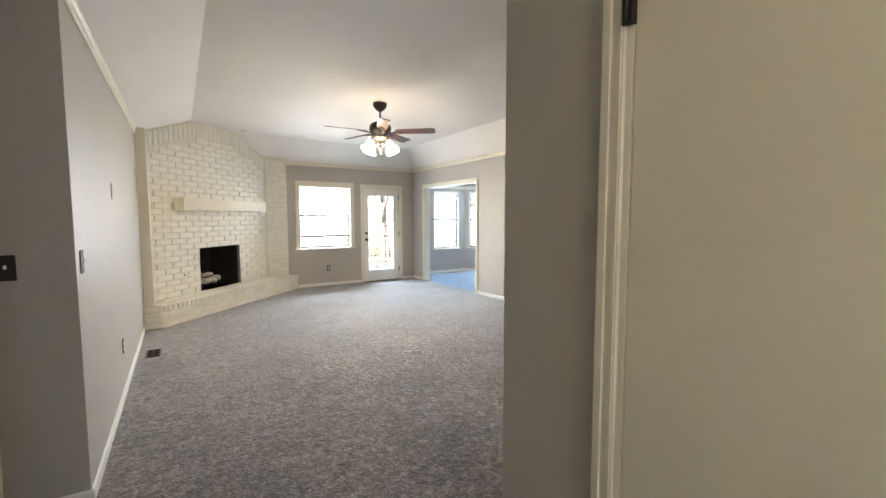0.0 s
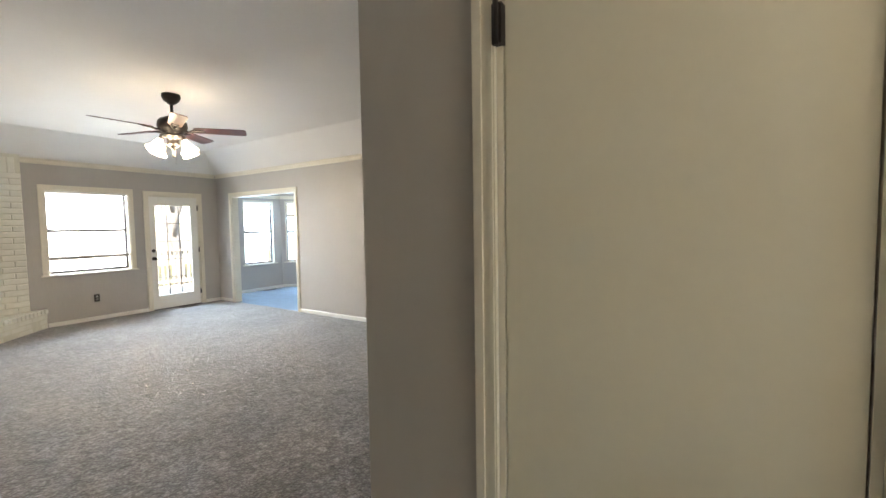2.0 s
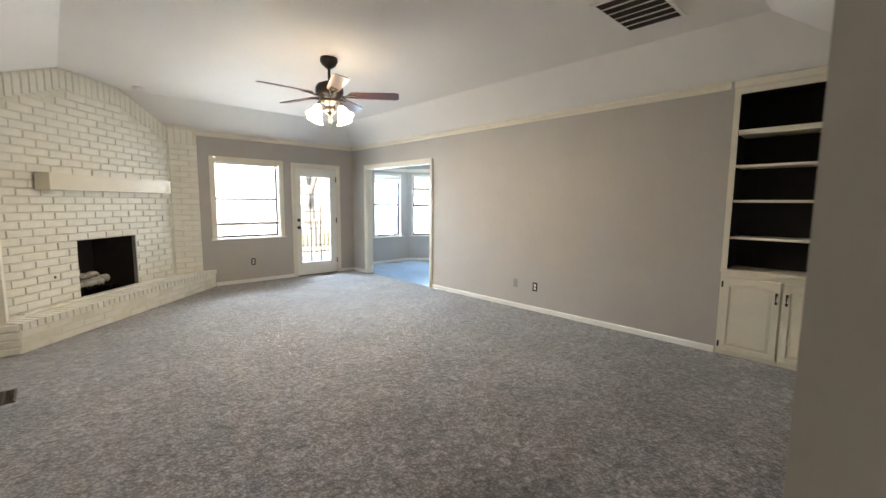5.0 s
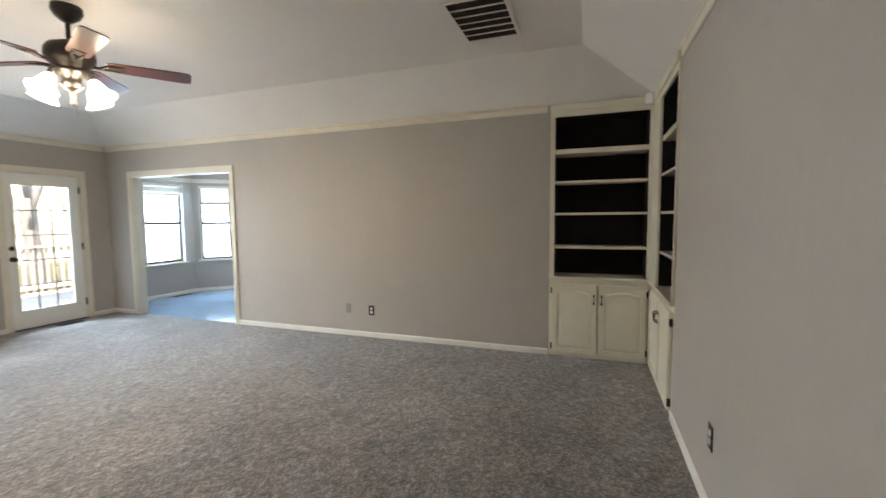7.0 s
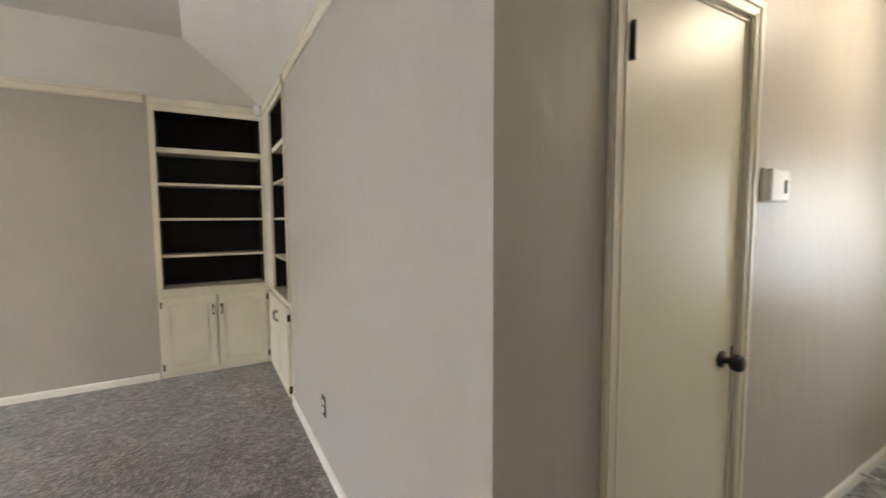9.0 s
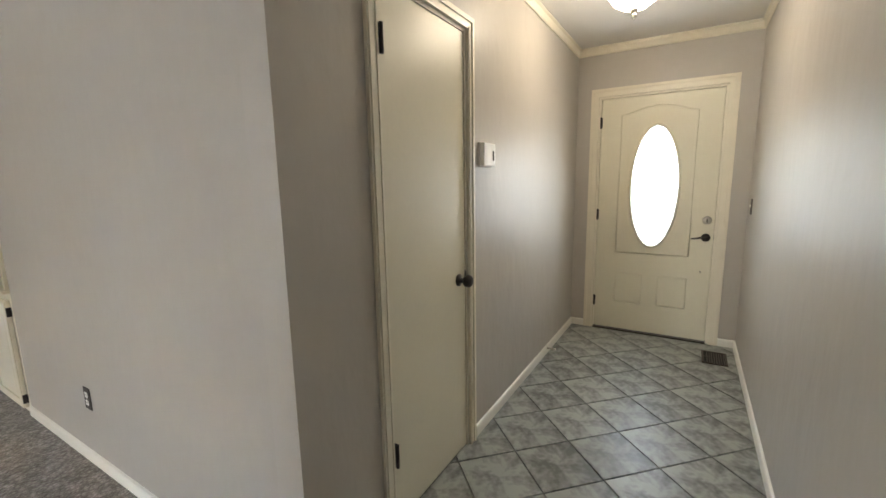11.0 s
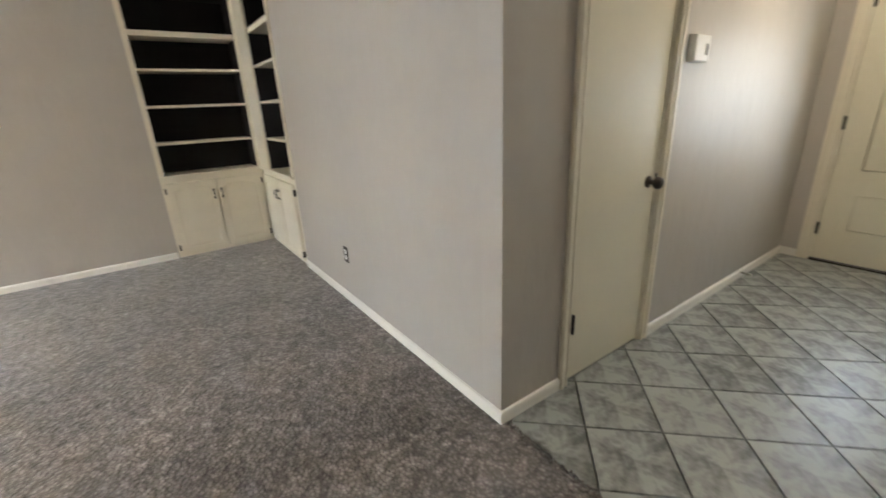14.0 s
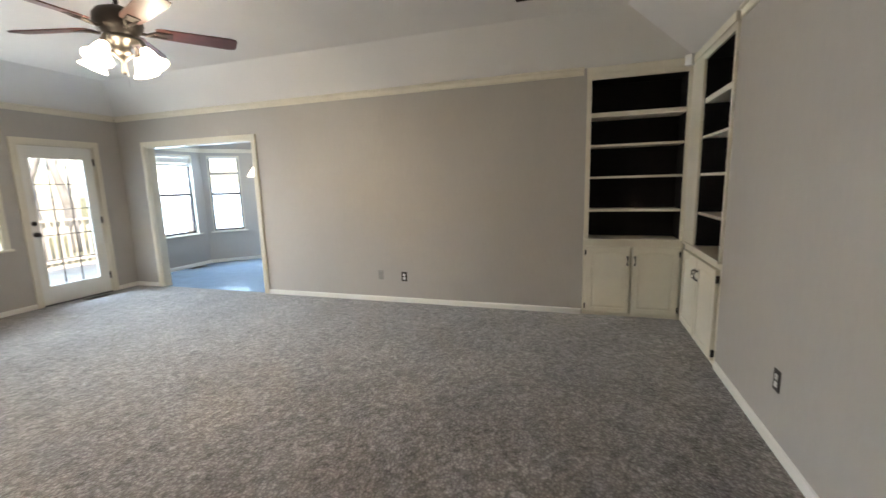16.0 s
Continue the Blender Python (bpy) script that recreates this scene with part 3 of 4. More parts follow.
for i in (1, 2):
    x = gx0 + (gx1 - gx0) * i / 3
    part("muntin", boxes((x - 0.004, x + 0.004, 0.02, 0.046, gz0, gz1)), BRONZE_SASH, back, "thin dark glazing bar")
for i in range(1, 5):
    z = gz0 + (gz1 - gz0) * i / 5
    part("muntin", boxes((gx0, gx1, 0.018, 0.048, z - 0.006, z + 0.006)), BRONZE_SASH, back, "thin dark glazing bar")
for c in range(3):
    for r in range(5):
        p = part("pane", boxes((gx0 + (gx1 - gx0) * c / 3 + 0.008, gx0 + (gx1 - gx0) * (c + 1) / 3 - 0.008, 0.031, 0.035, gz0 + (gz1 - gz0) * r / 5 + 0.009, gz0 + (gz1 - gz0) * (r + 1) / 5 - 0.009)), GLASS, back)
        p.visible_shadow = False
for z in (0.25, 1.05, 1.85):
    hinge(back, dw - 0.016, z, 0.008)
plain_knob(back, 0.062, 0.93, 0.012)
part("deadbolt", lathe([(0.03, 0), (0.03, 0.01), (0.02, 0.018), (0.001, 0.02)], 18, m=pose(0, 0, 0, 90).to_3x3(), at=(0.062, 0.012, 1.07)), BRONZE, back, "dark bronze deadbolt")

# ---- corridor door ----
corr = tagged(thing("door_4", "flat cream corridor door, closed, in a pale casing", "door", pose(-1.51, 2.6 - E_, 0)), kind="structure")
casing("casing", 0.75, 2.06, Matrix(), corr, 0.07)
part("door_leaf", boxes((0.01, 0.74, 0.02, 0.06, 0.01, 2.05), bevel=0.002), DOOR, corr)


# ---- windows ----
def window(name, m, w, z0, z1, depth, sash, label, rail, casing_w=0.065, blind_to=None, blind_label=""):
    """A hung window; local x along the wall, -y into the room, wall face in y = 0. The blind hangs in the opening as a thing of its own."""
    win = tagged(thing(name, label, "window", m), kind="structure")
    c = casing_w
    if c:
        bm = boxes((-c, 0, -0.016, 0, z0, z1), (w, w + c, -0.016, 0, z0, z1), (-c, w + c, -0.018, 0, z1, z1 + c), bevel=0.002)
        part("window_frame", bm, TRIM, win, "cream painted casing")
        part("window_sill", boxes((-c - 0.02, w + c + 0.02, -0.045, 0.06, z0 - 0.025, z0 - 0.001), bevel=0.004), TRIM, win, "cream painted stool")
    else:
        part("window_sill", boxes((-0.05, w + 0.05, -0.045, 0.04, z0 - 0.022, z0 - 0.001), bevel=0.004), TRIM, win, "cream painted stool")
    part("window_jamb", boxes((0, 0.018, 0.001, depth, z0, z1), (w - 0.018, w, 0.001, depth, z0, z1), (0.018, w - 0.018, 0.001, depth, z1 - 0.018, z1), (0.018, w - 0.018, 0.06, depth, z0, z0 + 0.012)), TRIM, win)
    y = depth - 0.06
    part("sash", boxes((0.018, 0.045, y, y + 0.04, z0 + 0.012, z1 - 0.018), (w - 0.045, w - 0.018, y, y + 0.04, z0 + 0.012, z1 - 0.018), (0.045, w - 0.045, y, y + 0.04, z0 + 0.012, z0 + 0.045), (0.045, w - 0.045, y, y + 0.04, z1 - 0.045, z1 - 0.018)), sash, win)
    part("meeting_rail", boxes((0.045, w - 0.045, y - 0.008, y + 0.04, rail - 0.022, rail + 0.022)), sash, win)
    part("sash_lock", boxes((0.02, 0.075, y - 0.03, y - 0.009, rail + 0.024, rail + 0.04), bevel=0.003), BRONZE, win, "dark bronze sash lock")
    for a, b in ((z0 + 0.045, rail - 0.016), (rail + 0.016, z1 - 0.045)):
        p = part("pane", boxes((0.045, w - 0.045, y + 0.018, y + 0.022, a, b)), GLASS, win)
        p.visible_shadow = False
    if blind_to:
        bl = thing("window_blind", blind_label, "blind", m, "horizontal blinds")
        part("headrail", boxes((0.022, w - 0.022, 0.012, 0.055, z1 - 0.055, z1 - 0.02), bevel=0.003), BLIND, bl)
        lowest = blind_to
        raised = z1 - blind_to < 0.3
        n = 18 if raised else 24
        z = z1 - 0.065
        step = (z - lowest - 0.03) / n
        sm = mesh("slat", boxes((0.024, w - 0.024, 0.022 if not raised else 0.013, 0.046 if not raised else 0.054, -0.001, 0.001)), BLIND)
        for k in range(n):
            s = new("slat", sm)
            s.parent = bl
            s.location = (0, 0, z - step * k)
        part("bottom_rail", boxes((0.022, w - 0.022, 0.012, 0.056, lowest - (0.018 if raised else 0.028), lowest + (0.018 if raised else 0.028)), bevel=0.003), BLIND if raised else RAIL, bl)
        for x in (0.15, w - 0.15):
            part("ladder_cord", tube(bmesh.new(), [(x, 0.010, lowest), (x, 0.010, z1 - 0.03)], 0.0012, 6), BLIND, bl)
    return win


window("window_1", pose(WIN[0], NY - E_, 0), WIN[1] - WIN[0], WIN[2], WIN[3], 0.15, BRONZE_SASH, "cream cased hung window with lowered open blind", 1.45, 0.065, 1.03, "white horizontal blind lowered most of the way")
window("window_2", pose(B1[0], BN - E_, 0), B1[1] - B1[0], B1[2], B1[3], 0.12, BRONZE_SASH, "dark framed bay window with raised blind", 1.355, 0, 1.89, "white horizontal blind drawn up to the top")
window("window_3", BAY @ pose(B2[0], -E_, 0), B2[1] - B2[0], B2[2], B2[3], 0.12, BRONZE_SASH, "dark framed angled bay window with half blind", 1.345, 0, 1.74, "white horizontal blind partly drawn up")


# ---- fireplace across the corner ----
FP = pose(WX, WX + 7.05, 0, 0, 0, 45)
fire = thing("fireplace", "cream painted brick corner fireplace with raised hearth", "fireplace", FP)
INV = FP.inverted()
BL, BH, BD, CO, PI = 0.2490, 0.073, 0.013, 0.083, 0.255


def brick_mesh(length, height=BH, depth=BD):
    bm = bmesh.new()
    c = 0.006
    lo = [bm.verts.new((x, 0.0, z)) for x, z in ((0, 0), (length, 0), (length, height), (0, height))]
    hi = [bm.verts.new((x, -depth, z)) for x, z in ((c, c), (length - c, c), (length - c, height - c), (c, height - c))]
    mid = [bm.verts.new((v.co.x, -depth + c, v.co.z)) for v in lo]
    bm.faces.new(hi)
    for i in range(4):
        j = (i + 1) % 4
        bm.faces.new((lo[i], lo[j], mid[j], mid[i])), bm.faces.new((mid[i], mid[j], hi[j], hi[i]))
    bm.faces.new(lo[::-1])
    return mesh("brick", bm, BRICK)


BRICKS = {}


def brick(parent, length, m, height=BH, depth=BD):
    key = (round(length, 2), round(height, 3), round(depth, 3))
    if key not in BRICKS:
        BRICKS[key] = brick_mesh(*key)
    ob = new("brick", BRICKS[key])
    ob.parent = parent
    ob.matrix_basis = m @ pose(0, random.uniform(-0.003, 0.003), 0, 0, random.uniform(-0.25, 0.25), random.uniform(-0.4, 0.4))
    return ob


def top_at(u, y=0.0, m=FP):
    p = m @ Vector((u, y, 0))
    return ceiling_height(p.x, p.y)


U0, U1 = 0.07, 2.535
FBX0, FBX1, FBZ1 = 0.94, 1.815, 0.945
HEARTH = 0.285
face = bmesh.new()


def ceiling_capped(bm, u0, u1, z0, y0, y1, m, n=24):
    """A backing that reaches up to the ceiling's underside."""
    us = [u0 + (u1 - u0) * k / n for k in range(n + 1)]
    rows = [[bm.verts.new((u, y, z)) for u, z in [(q, z0) for q in us] + [(q, top_at(q, y0, m) + 0.01) for q in us[::-1]]] for y in (y0, y1)]
    bm.faces.new(rows[0]), bm.faces.new(rows[1][::-1])
    for k in range(len(rows[0])):
        j = (k + 1) % len(rows[0])
        bm.faces.new((rows[0][k], rows[1][k], rows[1][j], rows[0][j]))


ceiling_capped(face, U0, FBX0, 0.0, 0.0, 0.12, FP, 8)
ceiling_capped(face, FBX0, FBX1, FBZ1, 0.0, 0.12, FP, 8)
ceiling_capped(face, FBX1, U1, 0.0, 0.0, 0.12, FP, 8)
breast = part("chimney_breast", face, MORTAR, fire, "cream painted brick face")

row, z = 0, HEARTH + 0.004
while z < 2.8:
    u = U0 - (PI / 2 if row % 2 else 0)
    while u < U1:
        a, b = max(u, U0), min(u + BL, U1)
        spans = [(a, b)]
        if z < FBZ1:
            spans = [(a, min(b, FBX0)), (max(a, FBX1), b)]
        for p, q in spans:
            if q - p > 0.03 and z + CO < min(top_at(p), top_at(q)) - 0.20:
                brick(breast, q - p, pose(p, 0, z))
        u += PI
    row, z = row + 1, z + CO
# soldier bricks under the ceiling
u = U0
while u < U1 - 0.05:
    brick(breast, 0.22, pose(u + BH, 0, min(top_at(u), top_at(u + BH)) - 0.224, 0, -90, 0))
    u += CO

# return along the window wall
RET = INV @ pose(1.41, NY - 0.062, 0)
rb = bmesh.new()
ceiling_capped(rb, 0, 0.41, 0.0, 0.0, 0.06, pose(1.41, NY - 0.062, 0), 4)
ret = part("chimney_return", rb, MORTAR, fire, m=RET)
row, z = 0, HEARTH + 0.004
while z < 2.20:
    u = 0.03 - (PI / 2 if row % 2 else 0)
    while u < 0.41:
        a, b = max(u, 0.03), min(u + BL, 0.41)
        if b - a > 0.03:
            brick(ret, b - a, pose(a, 0, z))
        u += PI
    row, z = row + 1, z + CO

u = 0.03
while u < 0.36:
    brick(ret, 0.22, pose(u + BH, 0, 2.272, 0, -90, 0))
    u += CO

# hearth
HF = -0.389
hb = bmesh.new()
prism(hb, [(-0.384, 6.30), (-0.19, 6.30), (2.0, 8.49), (2.0, 8.512), (1.47, 8.512), (-0.384, 6.66)], 0.0, HEARTH - 0.012)
bmesh.ops.transform(hb, matrix=INV, verts=hb.verts)
hearth = part("hearth", hb, MORTAR, fire, "raised brick hearth with rowlock edge")
hu0, hu1 = -0.11, 2.985
for row in range(3):
    u = hu0 - (PI / 2 if row % 2 else 0)
    while u < hu1:
        a, b = max(u, hu0), min(u + BL, hu1)
        if b - a > 0.03:
            brick(hearth, b - a, pose(a, HF + 0.012, 0.004 + 0.072 * row), 0.063, 0.02)
        u += PI
u = hu0
while u < hu1 - 0.06:
    brick(hearth, 0.215, pose(u, HF + 0.19, HEARTH - 0.062, 0, 0, 90) @ pose(-0.215, 0, 0), 0.062, 0.064)
    u += 0.074
for r in range(2):
    u = 0.2 + 0.12 * r
    while u < 2.65:
        brick(hearth, BL, pose(u, HF + 0.285 + 0.09 * r, HEARTH - 0.012, -90, 0, 0) @ pose(0, 0, 0), 0.085, 0.012)
        u += PI
south_end = INV @ pose(-0.384, 6.30, 0)
for row in range(3):
    brick(hearth, 0.19, south_end @ pose(0, 0, 0.004 + 0.072 * row), 0.063, 0.012)
brick(hearth, 0.19, south_end @ pose(0, 0, HEARTH - 0.062), 0.062, 0.018)

# firebox
fb = bmesh.new()
w0, w1 = FBX0, FBX1
inset = 0.16
outline = [(w0, 0.0), (w0 + inset, 0.46), (w1 - inset, 0.46), (w1, 0.0)]
for (ax, ay), (bx, by) in zip(outline, outline[1:]):
    fb.faces.new([fb.verts.new(p) for p in ((ax, ay, 0.26), (bx, by, 0.26), (bx, by, FBZ1 + 0.1), (ax, ay, FBZ1 + 0.1))])
fb.faces.new([fb.verts.new((x, y, HEARTH + 0.003)) for x, y in outline])
fb.faces.new([fb.verts.new((x, y, FBZ1 + 0.1)) for x, y in outline])
bmesh.ops.solidify(fb, geom=fb.faces[:], thickness=0.02)
part("firebox", fb, SOOT, fire, "soot-black firebox")
part("lintel", boxes((FBX0, FBX1, 0.0, 0.1, FBZ1 - 0.004, FBZ1 + 0.004)), SOOT, fire)
# grey strip paints the light caught by the right cheek's brick edge
part("lit_cheek_edge", boxes((FBX1 - 0.012, FBX1 - 0.002, -0.012, 0.10, HEARTH, FBZ1)), GREY, fire, "grey strip for the lit brick edge of the firebox cheek")

# mantel shelf
mb = boxes((0.5, 2.32, -0.195, -0.03, 1.515, 1.69), bevel=0.006)
box(mb, 0.495, 2.325, -0.20, -0.03, 1.675, 1.694)
part("mantel", mb, TRIM, fire, "cream painted box mantel")
part("side_board", boxes((0, 0.11, 0, 0.28, 0, 2.52), bevel=0.003), TRIM, fire, "plain cream board beside the brick", INV @ pose(WX + 0.002, 6.40, 0))
part("scribe_strip", boxes((0, 0.012, -0.006, 0, 0, 2.5)), MORTAR, fire, m=INV @ pose(WX + 0.002, 6.40, 0))
part("gas_valve", lathe([(0.012, 0), (0.012, 0.006), (0.004, 0.01), (0.004, 0.02)], 12, m=pose(0, 0, 0, 90).to_3x3(), at=(0.62, -0.03, 0.58)), BRONZE, fire, "small dark gas key")


# gas logs on a grate
def log(u, y, z, length, turn, tilt, r):
    bm = bmesh.new()
    pts = [(length * (k / 7 - 0.5), 0.012 * math.sin(k * 1.7), 0.01 * math.cos(k * 2.3)) for k in range(8)]
    tube(bm, pts, [r * (0.85 + 0.2 * noise.noise((k * 1.3, u * 5, y))) for k in range(8)], 12)
    for v in bm.verts:
        v.co += v.normal * 0.0 + 0.006 * noise.noise_vector(v.co * 30 + Vector((u, 0, 0)))
    ob = new("gas_log", mesh("gas_log", bm, LOG))
    ob.matrix_basis = FP @ pose(u, y, z, 0, tilt, turn)
    return tagged(ob, "ashen ceramic log lying in the firebox", "log", "gas logs")


log(1.20, 0.16, 0.395, 0.46, 6, 3, 0.05)
log(1.33, 0.26, 0.40, 0.50, -5, -2, 0.055)
log(1.28, 0.20, 0.485, 0.36, 22, 4, 0.042)
grate = thing("fire_grate", "black iron fire grate under the logs", "grate", FP @ pose(1.27, 0.2, HEARTH))
for k in range(6):
    part("bar", tube(bmesh.new(), [(-0.22 + 0.088 * k, -0.13, 0.09), (-0.22 + 0.088 * k, -0.11, 0.05), (-0.22 + 0.088 * k, 0.13, 0.05)], 0.008, 8), SOOT, grate)
for x in (-0.2, 0.2):
    for y in (-0.1, 0.1):
        part("leg", boxes((x - 0.008, x + 0.008, y - 0.008, y + 0.008, 0.004, 0.05)), SOOT, grate)


# ---- bookcases ----
def arched_door(w, h, arch=0.03):
    """Frame-and-panel cabinet door: outline bead with an arched head; local x across, z up, front at y = 0."""
    bm = boxes((0, w, 0, 0.018, 0, h), bevel=0.003)
    return bm


def arched_rings(w, h, s=0.052, rise=0.03):
    """Points of the panel opening with its arched head, and those of the door's edge that they answer to."""
    top = [(s + (w - 2 * s) * i / 14, h - s - rise + rise * math.sin(math.pi * i / 14)) for i in range(15)]
    inner = [(s, s), (w - s, s)] + top[::-1]
    outer = [(0.002, 0.002), (w - 0.002, 0.002)] + [(0.002 + (w - 0.004) * i / 14, h - 0.002) for i in range(15)][::-1]
    return inner, outer


def bridge(bm, a, b):
    n = len(a)
    for i in range(n):
        bm.faces.new((a[i], a[(i + 1) % n], b[(i + 1) % n], b[i]))


def arched_frame(w, h):
    """Stiles and rails, 9 mm proud of the door's core, with an eased inner edge."""
    bm = bmesh.new()
    inner, outer = arched_rings(w, h)
    cx, cz = w / 2, h / 2
    o0 = [bm.verts.new((x, -0.001, z)) for x, z in outer]
    o1 = [bm.verts.new((x, -0.007, z)) for x, z in outer]
    o2 = [bm.verts.new((cx + (x - cx) * 0.985, -0.009, cz + (z - cz) * 0.99)) for x, z in outer]
    i2 = [bm.verts.new((cx + (x - cx) * 1.02, -0.009, cz + (z - cz) * 1.012)) for x, z in inner]
    i1 = [bm.verts.new((x, -0.006, z)) for x, z in inner]
    i0 = [bm.verts.new((x, -0.001, z)) for x, z in inner]
    for a, b in ((o0, o1), (o1, o2), (o2, i2), (i2, i1), (i1, i0), (i0, o0)):
        bridge(bm, a, b)
    return bm


def arched_panel(w, h):
    """A raised field inside the frame with sloped edges."""
    bm = bmesh.new()
    inner, _ = arched_rings(w, h)
    cx, cz = w / 2, h / 2
    rings = [[bm.verts.new((cx + (x - cx) * kx, y, cz + (z - cz) * kz)) for x, z in inner] for kx, kz, y in ((0.97, 0.985, -0.0008), (0.82, 0.91, -0.0065))]
    bridge(bm, *rings)
    bm.faces.new(rings[1])
    bm.faces.new(rings[0][::-1])
    return bm


def pull(parent, x, z, y):
    bm = bmesh.new()
    tube(bm, [(x, y, z - 0.038), (x, y - 0.024, z - 0.034), (x, y - 0.028, z), (x, y - 0.024, z + 0.034), (x, y, z + 0.038)], [0.006, 0.0055, 0.005, 0.0055, 0.006], 8)
    for d in (-0.038, 0.038):
        box(bm, x - 0.009, x + 0.009, y - 0.003, y, z + d - 0.012, z + d + 0.012)
    return part("handle", bm, BRONZE, parent, "dark bronze pull")


def bookcase(name, m, width, o0, o1, doors, label):
    bc = thing(name, label, "bookcase", m, "corner bookcases")
    d = 0.29
    zc, zt = 0.80, 2.385
    part("side_panel", boxes((o0 - 0.02, o0 - 0.001, 0.002, d, 0.82, zt)), BLACK, bc, "black painted side")
    part("side_panel", boxes((o1 + 0.001, o1 + 0.02, 0.002, d, 0.82, zt)), BLACK, bc, "black painted side")
    part("back_panel", boxes((o0 - 0.02, o1 + 0.02, d, d + 0.012, 0.82, zt + 0.02)), BLACK, bc, "black painted back")
    part("top_panel", boxes((o0 - 0.02, o1 + 0.02, 0.002, d, zt + 0.001, zt + 0.02)), BLACK, bc)
    ff = boxes((0.0, o0, -0.02, 0.0, zc + 0.02, 2.50), (o1, width, -0.02, 0.0, zc + 0.02, 2.50), (o0, o1, -0.02, 0.0, zt, 2.50))
    part("face_frame", ff, TRIM, bc, "cream painted face frame")
    part("top_moulding", boxes((-0.004, width + 0.004, -0.034, -0.02, 2.435, 2.50), bevel=0.004), TRIM, bc)
    for z in (2.075, 1.766, 1.453, 1.12):
        thick = 0.045 if z > 2 else 0.022
        part("shelf", boxes((o0 + 0.001, o1 - 0.001, 0.004, d - 0.001, z - thick, z), bevel=0.002), TRIM, bc, "cream painted shelf")
    part("worktop", boxes((-0.004, width, -0.034, d + 0.01, zc - 0.006, zc + 0.018), bevel=0.004), TRIM, bc, "cream painted ledge")
    part("base_cabinet", boxes((0, width, -0.001, d, 0.004, zc - 0.008)), TRIM, bc, "cream painted carcass")
    for a, b, hinge_x in doors:
        door = part("cabinet_door", arched_door(b - a, 0.70), TRIM, bc, "cream arched-panel door", pose(a, -0.022, 0.045))
        part("door_frame", arched_frame(b - a, 0.70), TRIM, door)
        part("door_panel", arched_panel(b - a, 0.70), TRIM, door)
        pull(door, (b - a) - 0.028 if hinge_x == 0 else 0.028, 0.555, -0.009)
        for z in (0.06, 0.63):
            hx = -0.006 if hinge_x == 0 else b - a + 0.006
            part("cabinet_hinge", boxes((hx - 0.008, hx + 0.008, -0.006, 0.018, z - 0.028, z + 0.028), bevel=0.002), BRONZE, door, "dark bronze hinge")
    return bc


bookcase("bookcase", pose(EX + 0.002, 1.988, 0, 0, 0, -90), 0.932, 0.045, 0.885, [(0.03, 0.455, 0), (0.47, 0.895, 1)], "cream built-in bookcase with black back, beside long wall")
bookcase("bookcase", pose(EX - 0.024, SY - 0.002, 0, 0, 0, 180), 1.108, 0.36, 1.08, [(0.09, 0.575, 0), (0.59, 1.075, 1)], "cream built-in bookcase with black back, flush with wall")

# ---- ceiling fan ----
fan = thing("ceiling_fan", "bronze ceiling fan with cherry blades and lit shades", "ceiling fan", pose(2.242, 4.955, TOP - 0.022, 0, 0, 0))
part("canopy", lathe([(0.085, 0.022), (0.088, -0.01), (0.07, -0.045), (0.035, -0.075), (0.018, -0.085)], 28), BRONZE, fan)
part("downrod", tube(bmesh.new(), [(0, 0, -0.08), (0, 0, -0.215)], 0.014, 12), BRONZE, fan)
part("motor_housing", lathe([(0.02, -0.195), (0.05, -0.205), (0.07, -0.215), (0.115, -0.235), (0.135, -0.265), (0.14, -0.31), (0.125, -0.35), (0.10, -0.37), (0.10, -0.385), (0.06, -0.39)], 32), BRONZE, fan, "dark bronze motor housing")
part("light_fitter", lathe([(0.055, -0.388), (0.10, -0.395), (0.105, -0.415), (0.06, -0.43), (0.05, -0.47), (0.065, -0.49), (0.04, -0.52), (0.015, -0.535), (0.012, -0.60), (0.02, -0.61), (0.001, -0.63)], 28), PEWTER, fan, "dark pewter light fitter")


def blade_bm():
    bm = bmesh.new()
    outline = [(0.20, -0.05), (0.24, -0.062), (0.65, -0.074), (0.692, -0.066), (0.702, -0.045), (0.702, 0.045), (0.692, 0.066), (0.65, 0.074), (0.24, 0.062), (0.20, 0.05)]
    prism(bm, outline, -0.004, 0.004)
    return bm


blade_me = mesh("blade", blade_bm(), BLADE)
arm_bm = bmesh.new()
tube(arm_bm, [(0.09, 0, -0.01), (0.15, 0, -0.022), (0.20, 0.025, -0.01), (0.27, 0.028, -0.008)], [0.012, 0.011, 0.009, 0.006], 8)
tube(arm_bm, [(0.15, 0, -0.022), (0.20, -0.025, -0.01), (0.27, -0.028, -0.008)], [0.011, 0.009, 0.006], 8)
box(arm_bm, 0.215, 0.30, -0.035, 0.035, -0.010, -0.005)
arm_me = mesh("blade_arm", arm_bm, BRONZE)
for k in range(5):
    m = pose(0, 0, -0.335, 0, 0, -38 + 72 * k) @ pose(0, 0, 0, -12, 0, 0)
    for nm, me in (("blade", blade_me), ("blade_arm", arm_me)):
        ob = new(nm, me)
        ob.parent, ob.matrix_basis = fan, m
shade_bm = lathe([(0.022, 0.0), (0.030, -0.012), (0.042, -0.04), (0.050, -0.075), (0.066, -0.105), (0.084, -0.125), (0.080, -0.126), (0.062, -0.106), (0.046, -0.076), (0.038, -0.04), (0.02, -0.008)], 24)
shade_me = mesh("shade", shade_bm, SHADE)
